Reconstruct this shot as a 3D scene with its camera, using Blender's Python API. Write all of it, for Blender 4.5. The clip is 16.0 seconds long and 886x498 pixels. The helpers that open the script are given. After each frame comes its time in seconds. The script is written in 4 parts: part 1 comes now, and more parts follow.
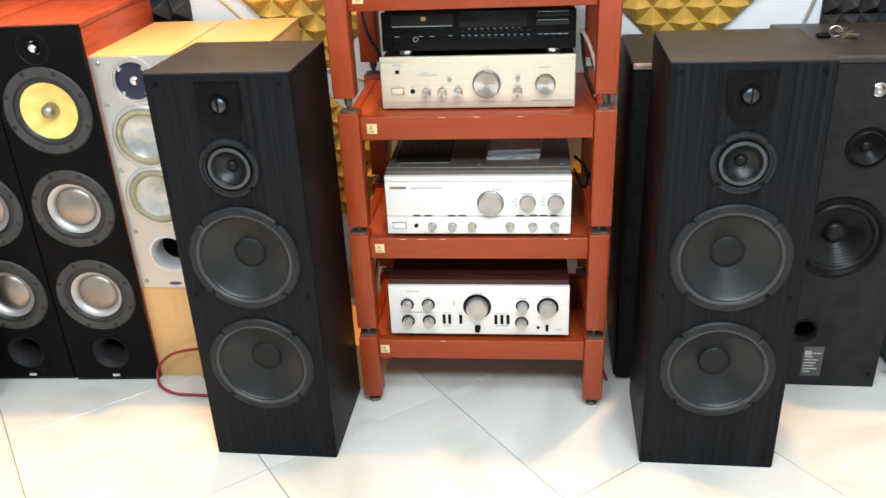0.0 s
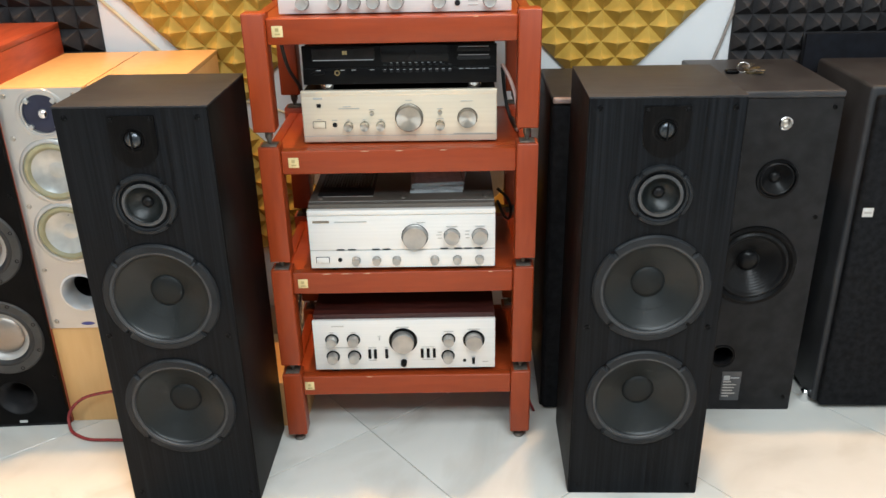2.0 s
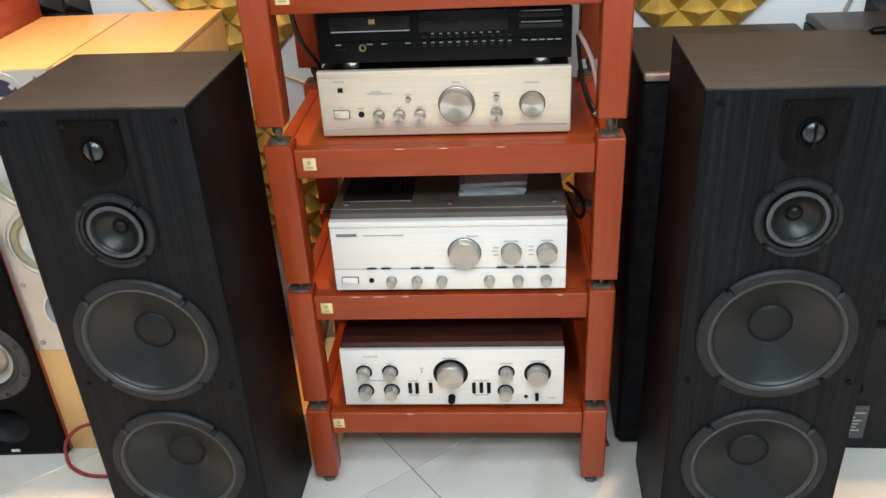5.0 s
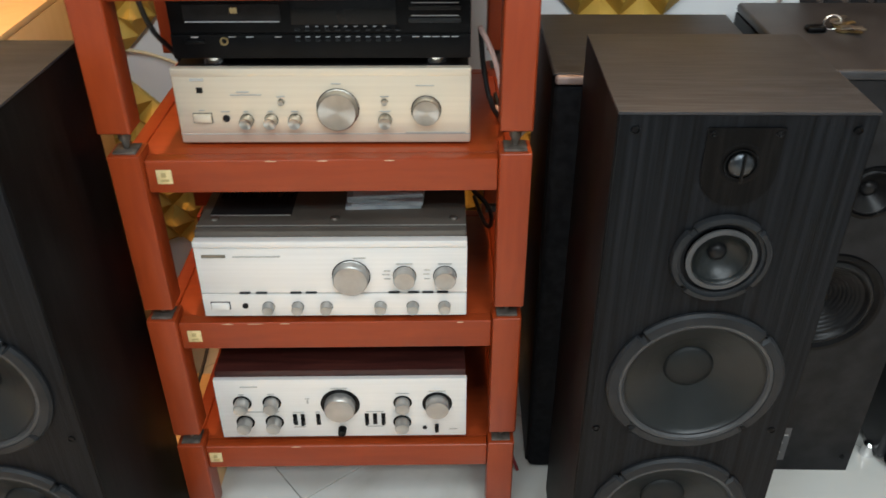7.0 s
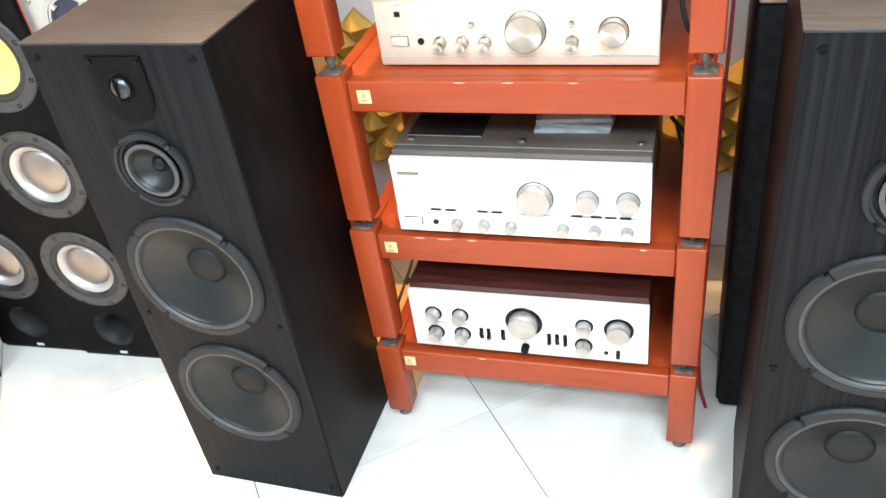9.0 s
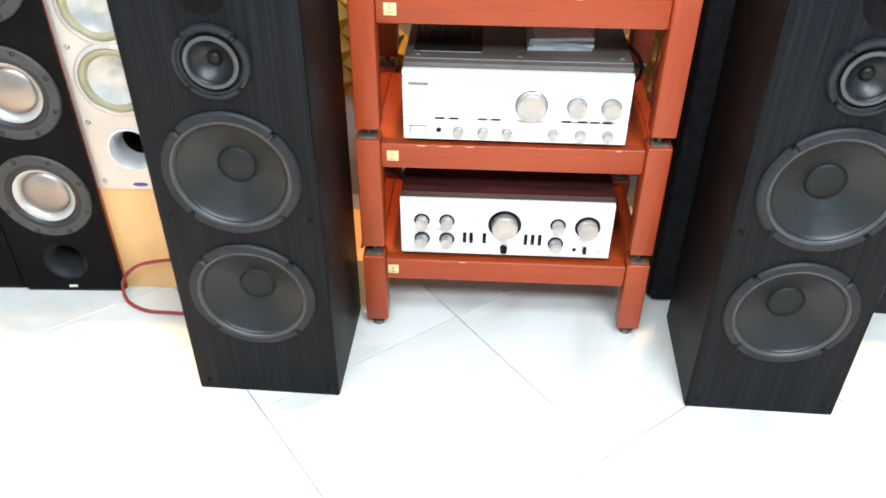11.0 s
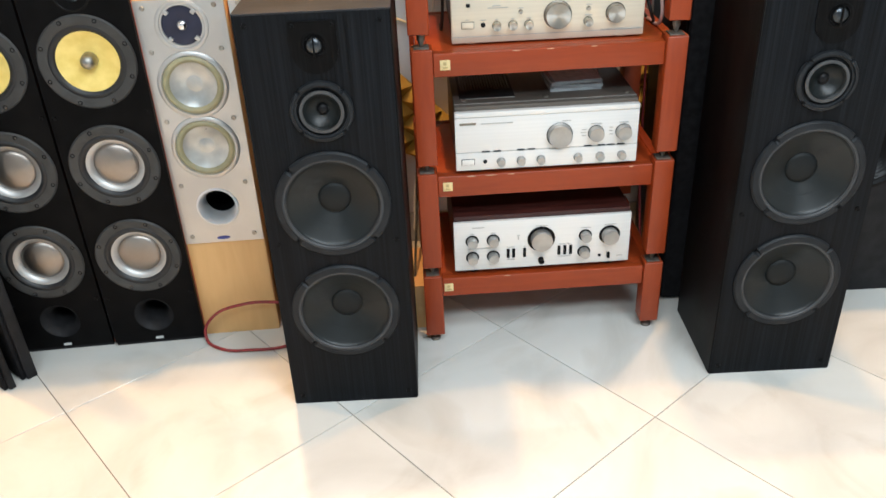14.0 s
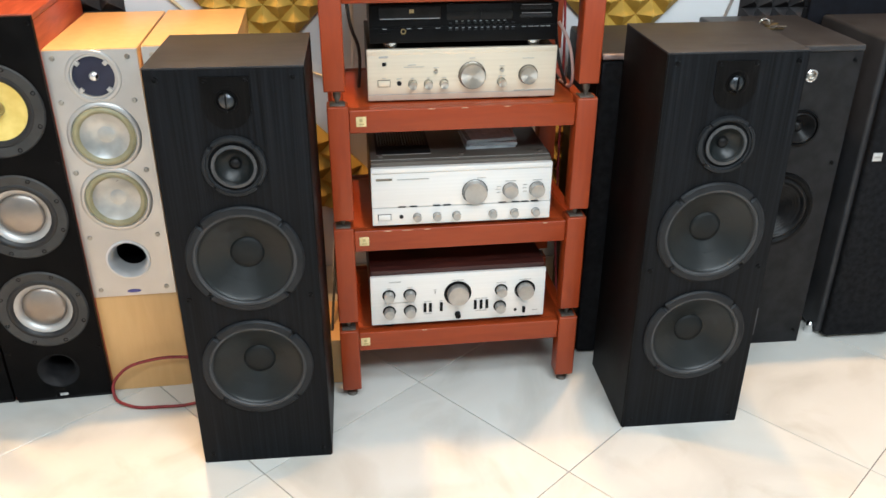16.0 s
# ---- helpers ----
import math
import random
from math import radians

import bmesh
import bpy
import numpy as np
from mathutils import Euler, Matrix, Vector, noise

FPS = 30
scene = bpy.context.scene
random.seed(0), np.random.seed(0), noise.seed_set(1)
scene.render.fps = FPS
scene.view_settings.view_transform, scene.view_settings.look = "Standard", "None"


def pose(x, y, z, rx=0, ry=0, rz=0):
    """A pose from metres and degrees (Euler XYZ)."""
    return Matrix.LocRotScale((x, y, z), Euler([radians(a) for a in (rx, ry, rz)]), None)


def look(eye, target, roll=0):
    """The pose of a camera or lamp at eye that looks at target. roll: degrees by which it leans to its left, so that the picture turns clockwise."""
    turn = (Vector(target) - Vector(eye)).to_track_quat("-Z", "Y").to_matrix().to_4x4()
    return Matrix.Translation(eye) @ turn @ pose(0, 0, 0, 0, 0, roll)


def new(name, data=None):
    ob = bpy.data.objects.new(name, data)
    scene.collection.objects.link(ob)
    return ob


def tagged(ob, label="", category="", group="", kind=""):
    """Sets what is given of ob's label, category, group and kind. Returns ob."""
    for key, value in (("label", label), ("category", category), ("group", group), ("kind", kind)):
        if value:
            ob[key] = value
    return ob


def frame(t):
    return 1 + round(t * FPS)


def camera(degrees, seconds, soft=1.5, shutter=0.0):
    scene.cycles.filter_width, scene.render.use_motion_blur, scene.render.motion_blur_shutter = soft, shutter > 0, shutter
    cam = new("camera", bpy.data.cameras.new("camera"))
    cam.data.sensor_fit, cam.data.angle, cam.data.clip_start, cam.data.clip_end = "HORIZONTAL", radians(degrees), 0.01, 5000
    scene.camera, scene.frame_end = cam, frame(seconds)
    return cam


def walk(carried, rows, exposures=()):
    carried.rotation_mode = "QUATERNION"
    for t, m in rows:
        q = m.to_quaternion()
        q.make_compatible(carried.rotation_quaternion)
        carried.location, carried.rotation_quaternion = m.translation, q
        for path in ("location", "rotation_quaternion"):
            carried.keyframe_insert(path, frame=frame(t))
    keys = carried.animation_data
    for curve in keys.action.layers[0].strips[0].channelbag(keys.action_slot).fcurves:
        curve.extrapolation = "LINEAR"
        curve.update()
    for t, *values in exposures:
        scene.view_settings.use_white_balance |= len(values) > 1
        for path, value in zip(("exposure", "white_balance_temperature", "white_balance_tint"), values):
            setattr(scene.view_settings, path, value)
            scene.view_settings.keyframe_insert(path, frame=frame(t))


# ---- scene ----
cam = camera(56.4, 16.0, shutter=0.35)
PATH = [
    (0, (0.043, 1.092, 1.323), (-0.201, 2.872, 0.445), -2.7),
    (0.5, (0.01, 1.041, 1.332), (-0.143, 2.838, 0.469), -2.2),
    (1, (0.005, 1.025, 1.332), (-0.069, 2.843, 0.5), -1.1),
    (1.5, (0.012, 1.053, 1.329), (-0.019, 2.881, 0.517), -0.5),
    (2, (0.041, 1.108, 1.328), (-0.021, 2.931, 0.507), -1.1),
    (2.5, (0.07, 1.153, 1.333), (-0.101, 2.968, 0.51), -2.9),
    (3, (0.09, 1.203, 1.323), (-0.178, 2.99, 0.465), -4.1),
    (3.5, (0.041, 1.292, 1.295), (-0.184, 3.039, 0.348), -3.9),
    (3.7, (0.002, 1.34, 1.297), (-0.17, 3.073, 0.315), -4.1),
    (5.8, (0.081, 1.643, 1.324), (-0.113, 3.38, 0.352), -2.6),
    (6, (0.097, 1.673, 1.318), (-0.06, 3.394, 0.31), -3.1),
    (6.5, (0.091, 1.747, 1.321), (0.064, 3.444, 0.264), -2.4),
    (7, (0.088, 1.772, 1.323), (0.052, 3.455, 0.244), -0.3),
    (7.5, (0.195, 1.786, 1.321), (-0.203, 3.383, 0.185), -2.8),
    (8, (0.252, 1.776, 1.325), (-0.414, 3.246, 0.143), -8.5),
    (8.2, (0.262, 1.774, 1.325), (-0.446, 3.226, 0.145), -9.3),
    (10.3, (-0.045, 1.62, 1.312), (-0.257, 3.217, 0.127), -4.2),
    (10.5, (-0.069, 1.583, 1.311), (-0.234, 3.179, 0.117), -2.9),
    (11, (-0.137, 1.436, 1.294), (-0.265, 3.031, 0.093), 0.2),
    (11.5, (-0.261, 1.4, 1.311), (-0.371, 2.96, 0.065), 0.7),
    (12, (-0.369, 1.284, 1.28), (-0.279, 2.843, 0.03), 1.7),
    (12.5, (-0.371, 1.147, 1.303), (-0.269, 2.757, 0.121), 0.1),
    (13, (-0.358, 1.038, 1.362), (-0.371, 2.746, 0.321), -2.3),
    (13.5, (-0.362, 1.024, 1.352), (-0.402, 2.779, 0.393), -3.3),
    (14, (-0.383, 1.059, 1.328), (-0.371, 2.787, 0.32), -2.7),
    (14.5, (-0.392, 1.058, 1.325), (-0.361, 2.77, 0.291), -1.7),
    (15, (-0.38, 1.045, 1.337), (-0.328, 2.78, 0.343), -1.3),
    (15.5, (-0.356, 1.035, 1.336), (-0.231, 2.802, 0.406), -0.4),
    (16, (-0.344, 1.06, 1.345), (-0.163, 2.832, 0.435), 0.2),
]
K = 5770
walk(cam, [(t, look(eye, target, roll)) for t, eye, target, roll in PATH],
     exposures=[(0, 0.03, K, 10), (0.5, 0.04, K, 10), (1, -0.08, K + 50, 10), (1.5, -0.31, K + 80, 10), (2.5, -0.37, K + 130, 10), (3, -0.38, K + 100, 10),
                (3.5, -0.13, K, 10), (6, -0.51, K + 120, 10), (6.5, -0.55, K + 200, 10), (7, -0.63, K + 150, 10), (7.5, 0.06, K + 50, 10), (8, 0.74, K - 150, 10),
                (10.5, 0.68, K - 180, 10), (11, 0.58, K - 250, 10), (11.5, 0.05, K - 200, 10), (12, -0.43, K, 10), (12.5, -0.43, K, 10), (13.0, -0.35, K - 30, 10),
                (13.5, -0.42, K - 30, 10), (14.5, -0.26, K - 60, 10), (15.5, -0.26, K - 60, 10), (16, -0.31, K, 10)])

# ---- world and light ----
world = bpy.data.worlds.new("world")
scene.world = world
world.use_nodes = True
world.node_tree.nodes["Background"].inputs[0].default_value = (0.9, 0.95, 1.0, 1)
world.node_tree.nodes["Background"].inputs[1].default_value = 0.05


def area_lamp(name, at, size, power, colour, target=None, size_y=None, spread=180):
    data = bpy.data.lights.new(name, "AREA")
    data.energy, data.color, data.size = power, colour, size
    data.spread = radians(spread)
    if size_y:
        data.shape, data.size_y = "RECTANGLE", size_y
    ob = new(name, data)
    ob.matrix_world = look(at, target or (at[0], at[1] + 0.001, 0))
    return ob


COOL, WARM = (0.92, 0.965, 0.925), (1.0, 0.53, 0.19)
area_lamp("ceiling_panel_light", (-0.95, 0.5, 2.74), 1.2, 54, COOL, size_y=0.6)
area_lamp("ceiling_panel_light", (1.0, 0.5, 2.74), 1.2, 88, COOL, size_y=0.6)
area_lamp("ceiling_panel_light", (0.1, 1.5, 2.74), 1.2, 42, COOL, size_y=0.6)
for lx, power in ((-2.18, 20), (-0.87, 20), (0.44, 11), (1.75, 11)):
    area_lamp("ceiling_spot", (lx, 3.20, 2.70), 0.07, power, WARM, target=(lx, 2.15, 0), spread=90)


# ---- materials ----
def material(name, build):
    m = bpy.data.materials.new(name)
    m.use_nodes = True
    nt = m.node_tree
    bsdf = nt.nodes["Principled BSDF"]
    build(nt, bsdf)
    return m


def node(nt, kind, **values):
    n = nt.nodes.new(kind)
    for key, v in values.items():
        if key in n.inputs:
            n.inputs[key].default_value = v
    return n


def coords(nt, scale=(1, 1, 1), random_shift=False):
    tc = nt.nodes.new("ShaderNodeTexCoord")
    mp = nt.nodes.new("ShaderNodeMapping")
    mp.inputs["Scale"].default_value = scale
    nt.links.new(tc.outputs["Object"], mp.inputs["Vector"])
    if random_shift:
        info = nt.nodes.new("ShaderNodeObjectInfo")
        mul = nt.nodes.new("ShaderNodeVectorMath")
        mul.operation = "SCALE"
        mul.inputs[0].default_value = (13.0, 7.0, 5.0)
        nt.links.new(info.outputs["Random"], mul.inputs["Scale"])
        nt.links.new(mul.outputs[0], mp.inputs["Location"])
    return mp.outputs["Vector"]


def ramp(nt, fac, stops):
    r = nt.nodes.new("ShaderNodeValToRGB")
    while len(r.color_ramp.elements) < len(stops):
        r.color_ramp.elements.new(0.5)
    for e, (p, c) in zip(r.color_ramp.elements, stops):
        e.position, e.color = p, (*c, 1) if len(c) == 3 else c
    nt.links.new(fac, r.inputs["Fac"])
    return r.outputs["Color"]


def grain(nt, scale, size, detail=6.0, distortion=0.0, shift=True):
    n = node(nt, "ShaderNodeTexNoise", Scale=size, Detail=detail, Distortion=distortion)
    nt.links.new(coords(nt, scale, shift), n.inputs["Vector"])
    return n.outputs["Fac"]


def bump(nt, bsdf, height, strength=0.2, distance=0.002):
    b = node(nt, "ShaderNodeBump", Strength=strength, Distance=distance)
    nt.links.new(height, b.inputs["Height"])
    nt.links.new(b.outputs["Normal"], bsdf.inputs["Normal"])


def rough(nt, bsdf, fac, low, high):
    m = nt.nodes.new("ShaderNodeMapRange")
    m.inputs["To Min"].default_value, m.inputs["To Max"].default_value = low, high
    nt.links.new(fac, m.inputs["Value"])
    nt.links.new(m.outputs["Result"], bsdf.inputs["Roughness"])


def surface(name, dark, light, scale=(1, 1, 1), size=8.0, roughness=(0.4, 0.55), metal=0.0, relief=0.1, fine=90.0,
            low=0.35, high=0.65, distance=0.001, coat=0.0, spec=0.5):
    """A colour that drifts between two tones, with fine relief and uneven gloss."""
    def build(nt, bsdf):
        f = grain(nt, scale, size)
        nt.links.new(ramp(nt, f, [(low, dark), (high, light)]), bsdf.inputs["Base Color"])
        g = grain(nt, scale, fine, 3.0)
        rough(nt, bsdf, grain(nt, (1, 1, 1), 5.0), *roughness)
        bsdf.inputs["Metallic"].default_value = metal
        bsdf.inputs["Coat Weight"].default_value = coat
        bsdf.inputs["Specular IOR Level"].default_value = spec
        if relief:
            bump(nt, bsdf, g, relief, distance)
    return material(name, build)


def wood(name, dark, mid, light, along="x", size=10.0, stretch=14.0, roughness=(0.3, 0.45), relief=0.08, coat=0.0, spec=0.5, wavy=0.6):
    sc = {"x": (1, stretch, stretch), "y": (stretch, 1, stretch), "z": (stretch, stretch, 1)}[along]

    def build(nt, bsdf):
        f = grain(nt, sc, size * 0.25, 8.0, wavy)
        nt.links.new(ramp(nt, f, [(0.3, dark), (0.5, mid), (0.72, light)]), bsdf.inputs["Base Color"])
        rough(nt, bsdf, grain(nt, (1, 1, 1), 6.0), *roughness)
        bsdf.inputs["Coat Weight"].default_value = coat
        bsdf.inputs["Specular IOR Level"].default_value = spec
        bump(nt, bsdf, grain(nt, sc, size, 4.0), relief, 0.001)
    return material(name, build)


def tile_build(nt, bsdf):
    a = grain(nt, (1, 1, 1), 2.2, 9.0, 1.6)
    b = grain(nt, (1, 1.5, 1), 2.6, 9.0, 1.2)
    c1 = ramp(nt, a, [(0.30, (0.53, 0.52, 0.48)), (0.46, (0.61, 0.602, 0.562)), (0.7, (0.655, 0.648, 0.608))])
    c2 = ramp(nt, b, [(0.27, (0.68, 0.63, 0.56)), (0.44, (1, 1, 1)), (0.9, (1, 1, 1))])
    mix = node(nt, "ShaderNodeMix")
    mix.data_type, mix.blend_type = "RGBA", "MULTIPLY"
    mix.inputs["Factor"].default_value = 0.5
    nt.links.new(c1, mix.inputs["A"])
    nt.links.new(c2, mix.inputs["B"])
    nt.links.new(mix.outputs["Result"], bsdf.inputs["Base Color"])
    rough(nt, bsdf, a, 0.03, 0.07)
    bump(nt, bsdf, grain(nt, (1, 1, 1), 9.0, 2.0), 0.012, 0.002)


TILE = material("polished_tile", tile_build)
GROUT = surface("grout", (0.16, 0.15, 0.13), (0.26, 0.24, 0.21), size=20, roughness=(0.8, 0.95), relief=0.3)
PLASTER = surface("white_plaster", (0.74, 0.75, 0.76), (0.80, 0.81, 0.82), size=3, roughness=(0.6, 0.8), relief=0.15, fine=140)
CEILING = surface("ceiling_paint", (0.75, 0.75, 0.74), (0.8, 0.8, 0.79), size=2, roughness=(0.7, 0.85))
GOLD_FOAM = surface("gold_foam", (0.46, 0.285, 0.042), (0.58, 0.38, 0.072), size=14, roughness=(0.55, 0.75), relief=0.4, fine=300)
BLACK_FOAM = surface("charcoal_foam", (0.026, 0.025, 0.027), (0.048, 0.046, 0.048), size=18, roughness=(0.7, 0.9), relief=0.5, fine=300, spec=0.2)
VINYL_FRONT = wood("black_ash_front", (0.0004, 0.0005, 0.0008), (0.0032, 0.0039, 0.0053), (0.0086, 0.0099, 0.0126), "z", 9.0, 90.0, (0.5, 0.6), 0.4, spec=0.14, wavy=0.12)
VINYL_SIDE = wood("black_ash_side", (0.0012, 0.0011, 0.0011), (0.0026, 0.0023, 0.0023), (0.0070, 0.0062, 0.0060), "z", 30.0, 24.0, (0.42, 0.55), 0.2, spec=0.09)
# Paler than sides and front: the top's grey sheen is in the base colour.
VINYL_TOP_SHEEN = wood("black_ash_top_sheen", (0.021, 0.022, 0.024), (0.029, 0.030, 0.033), (0.040, 0.041, 0.045), "x", 50.0, 14.0, (0.44, 0.54), 0.1, spec=0.2)
BLACK_PAINT = surface("matte_black_paint", (0.0115, 0.0112, 0.0120), (0.0195, 0.0191, 0.0202), size=25, roughness=(0.5, 0.65), relief=0.35, fine=400, spec=0.14)
BLACK_PLASTIC = surface("black_plastic", (0.0016, 0.0016, 0.002), (0.0034, 0.0034, 0.0038), size=20, roughness=(0.28, 0.4), relief=0.05, spec=0.12)
RUBBER = surface("black_rubber", (0.008, 0.008, 0.009), (0.014, 0.014, 0.015), size=30, roughness=(0.42, 0.55), relief=0.1, fine=250)
FRAME_GREY = surface("grey_driver_frame", (0.0095, 0.0105, 0.0122), (0.0155, 0.017, 0.019), size=25, roughness=(0.45, 0.58), relief=0.12, fine=300, spec=0.22)
RING_GREY = surface("pale_grey_ring", (0.030, 0.031, 0.033), (0.046, 0.047, 0.049), size=30, roughness=(0.4, 0.5), relief=0.1, spec=0.35)
RING_PALE = surface("light_grey_ring", (0.046, 0.046, 0.047), (0.062, 0.062, 0.063), size=30, roughness=(0.4, 0.5), relief=0.1, spec=0.35)
CONE = surface("dark_cone", (0.0022, 0.0040, 0.0044), (0.0040, 0.0062, 0.0066), size=14, roughness=(0.36, 0.44), relief=0.15, fine=180, spec=0.4)
CAP = surface("soft_dust_cap", (0.0030, 0.0042, 0.0045), (0.0046, 0.0062, 0.0065), size=14, roughness=(0.5, 0.6), relief=0.1, fine=180, spec=0.3)
CONE_GLOSS = surface("glossy_black_cone", (0.007, 0.0068, 0.0072), (0.012, 0.0118, 0.0122), size=20, roughness=(0.26, 0.34), relief=0.1, spec=0.16)
SCREWED_FRAME = surface("grey_cast_frame", (0.034, 0.033, 0.0315), (0.048, 0.0465, 0.0445), size=25, roughness=(0.45, 0.6), relief=0.2, fine=350, spec=0.35)
CHERRY_FRONT = surface("brownish_black_front", (0.0024, 0.0022, 0.0023), (0.0046, 0.0042, 0.0042), size=22, roughness=(0.5, 0.65), relief=0.5, fine=420, spec=0.07)
DISH = surface("spun_metal_dish", (0.27, 0.24, 0.215), (0.36, 0.325, 0.295), size=10, roughness=(0.34, 0.42), metal=1.0, relief=0.0)
# Pinkish highlight of a rounded cabinet edge, held in the base colour.
LIP_HIGHLIGHT = surface("pinkish_lip_highlight", (0.20, 0.145, 0.13), (0.33, 0.25, 0.225), size=50, roughness=(0.35, 0.5), relief=0.2)
KEVLAR = surface("yellow_woven_cone", (0.72, 0.53, 0.12), (0.84, 0.66, 0.20), size=30, roughness=(0.45, 0.6), relief=0.6, fine=420)
ALU_CONE = surface("aluminium_cone", (0.43, 0.42, 0.405), (0.52, 0.51, 0.495), size=12, roughness=(0.40, 0.50), metal=0.7, relief=0.0, fine=200)
CHROME = surface("chrome", (0.75, 0.75, 0.76), (0.85, 0.85, 0.86), size=10, roughness=(0.12, 0.22), metal=1.0, relief=0)
STEEL = surface("dull_steel", (0.30, 0.28, 0.25), (0.48, 0.45, 0.40), size=40, roughness=(0.35, 0.5), metal=1.0, relief=0.1)
DOME_GREY = surface("grey_titanium", (0.050, 0.056, 0.063), (0.085, 0.092, 0.10), size=20, roughness=(0.25, 0.35), metal=1.0, relief=0)
PIN_STEEL = surface("dusty_dark_steel", (0.10, 0.085, 0.07), (0.20, 0.175, 0.15), size=60, roughness=(0.5, 0.7), metal=0.6, relief=0.2)
BOX_WOOD = wood("varnished_brown_wood", (0.15, 0.032, 0.010), (0.19, 0.044, 0.014), (0.23, 0.058, 0.018), "x", 24.0, 10.0, (0.25, 0.38), 0.05)
BRASS = surface("tarnished_brass", (0.25, 0.19, 0.09), (0.42, 0.33, 0.17), size=40, roughness=(0.35, 0.5), metal=1.0, relief=0.1)
CHERRY = wood("cherry_veneer", (0.26, 0.045, 0.018), (0.34, 0.062, 0.024), (0.41, 0.085, 0.034), "y", 30.0, 10.0, (0.3, 0.42), 0.05)
MAPLE = wood("maple_veneer", (0.665, 0.395, 0.155), (0.69, 0.42, 0.17), (0.715, 0.445, 0.187), "z", 24.0, 8.0, (0.32, 0.45), 0.05)
RACK = wood("red_lacquered_wood", (0.238, 0.0335, 0.0063), (0.262, 0.0385, 0.0071), (0.288, 0.0435, 0.0084), "x", 30.0, 10.0, (0.28, 0.44), 0.06, spec=0.4)
RACK_POST = wood("red_lacquered_post", (0.238, 0.0335, 0.0063), (0.262, 0.0385, 0.0071), (0.288, 0.0435, 0.0084), "z", 30.0, 10.0, (0.28, 0.44), 0.06, spec=0.4)
SILVER_BAFFLE = surface("silver_paint", (0.50, 0.49, 0.475), (0.58, 0.57, 0.55), size=8, roughness=(0.34, 0.44), metal=0.8, relief=0.06, fine=600)
PORT_SILVER = surface("satin_silver_flare", (0.58, 0.59, 0.60), (0.68, 0.69, 0.70), size=12, roughness=(0.34, 0.44), metal=0.35, relief=0.03)
CREAM_SURROUND = surface("cream_rubber", (0.29, 0.265, 0.15), (0.37, 0.335, 0.20), size=30, roughness=(0.35, 0.5), relief=0.1)
PALE_CONE = surface("pearl_cone", (0.36, 0.37, 0.36), (0.60, 0.60, 0.57), size=14, roughness=(0.24, 0.34), metal=0.5, relief=0.08)
CHAMPAGNE = surface("champagne_aluminium", (0.70, 0.615, 0.485), (0.745, 0.66, 0.525), (1, 60, 60), size=3, roughness=(0.34, 0.42), metal=0.5, relief=0.015, fine=40)
SILVER_PANEL = surface("brushed_silver", (0.735, 0.715, 0.685), (0.775, 0.755, 0.725), (1, 60, 60), size=3, roughness=(0.36, 0.46), metal=0.25, relief=0.015, fine=40)


def turned_metal(name, dark, light, roughness, metal, streak):
    """Metal faced on a lathe: fine circular marks that spread highlights into a fan."""
    m = surface(name, dark, light, size=30, roughness=roughness, metal=metal, relief=0.02)
    nt = m.node_tree
    bsdf = nt.nodes["Principled BSDF"]
    tan = nt.nodes.new("ShaderNodeTangent")
    tan.direction_type, tan.axis = "RADIAL", "Y"
    nt.links.new(tan.outputs["Tangent"], bsdf.inputs["Tangent"])
    bsdf.inputs["Anisotropic"].default_value = streak
    return m


KNOB = turned_metal("turned_aluminium", (0.42, 0.395, 0.35), (0.54, 0.51, 0.46), (0.40, 0.46), 1.0, 0.9)
KNOB_PALE = turned_metal("satin_aluminium", (0.37, 0.355, 0.335), (0.46, 0.445, 0.42), (0.34, 0.44), 0.75, 0.5)
LID = surface("bronze_grey_lid", (0.10, 0.085, 0.07), (0.14, 0.12, 0.10), size=6, roughness=(0.34, 0.46), metal=0.4, relief=0.08, fine=300)
SATIN_BLACK = surface("satin_black_board", (0.026, 0.026, 0.028), (0.040, 0.040, 0.043), size=12, roughness=(0.36, 0.48), relief=0.1, fine=300, spec=0.3)
LID_DARK = surface("black_case_metal", (0.0075, 0.0072, 0.0075), (0.0135, 0.013, 0.0134), size=9, roughness=(0.38, 0.5), relief=0.08, fine=300, spec=0.2)
CHIP = surface("bare_chipped_wood", (0.50, 0.30, 0.18), (0.64, 0.44, 0.30), size=90, roughness=(0.6, 0.8), relief=0.3)
ROSEWOOD = wood("rosewood_case", (0.022, 0.006, 0.005), (0.038, 0.010, 0.008), (0.06, 0.017, 0.012), "x", 30.0, 12.0, (0.28, 0.4), 0.06)
GLASS_BLACK = surface("black_display", (0.003, 0.003, 0.0036), (0.005, 0.005, 0.0058), size=6, roughness=(0.1, 0.16), relief=0, spec=0.18)
PRINT_GREY = surface("grey_print", (0.36, 0.345, 0.32), (0.43, 0.415, 0.39), size=30, roughness=(0.5, 0.6), relief=0)
PRINT_PALE = surface("pale_print", (0.30, 0.31, 0.32), (0.38, 0.39, 0.40), size=30, roughness=(0.5, 0.6), relief=0)
PRINT_BRONZE = surface("bronze_print", (0.17, 0.145, 0.11), (0.23, 0.20, 0.155), size=30, roughness=(0.4, 0.5), metal=0.3, relief=0)
PRINT_GOLD = surface("gold_print", (0.42, 0.33, 0.14), (0.5, 0.4, 0.2), size=30, roughness=(0.4, 0.5), metal=0.4, relief=0)
PLATE = surface("cream_brass_plate", (0.66, 0.53, 0.26), (0.76, 0.63, 0.34), size=60, roughness=(0.3, 0.45), metal=0.3, relief=0.05)
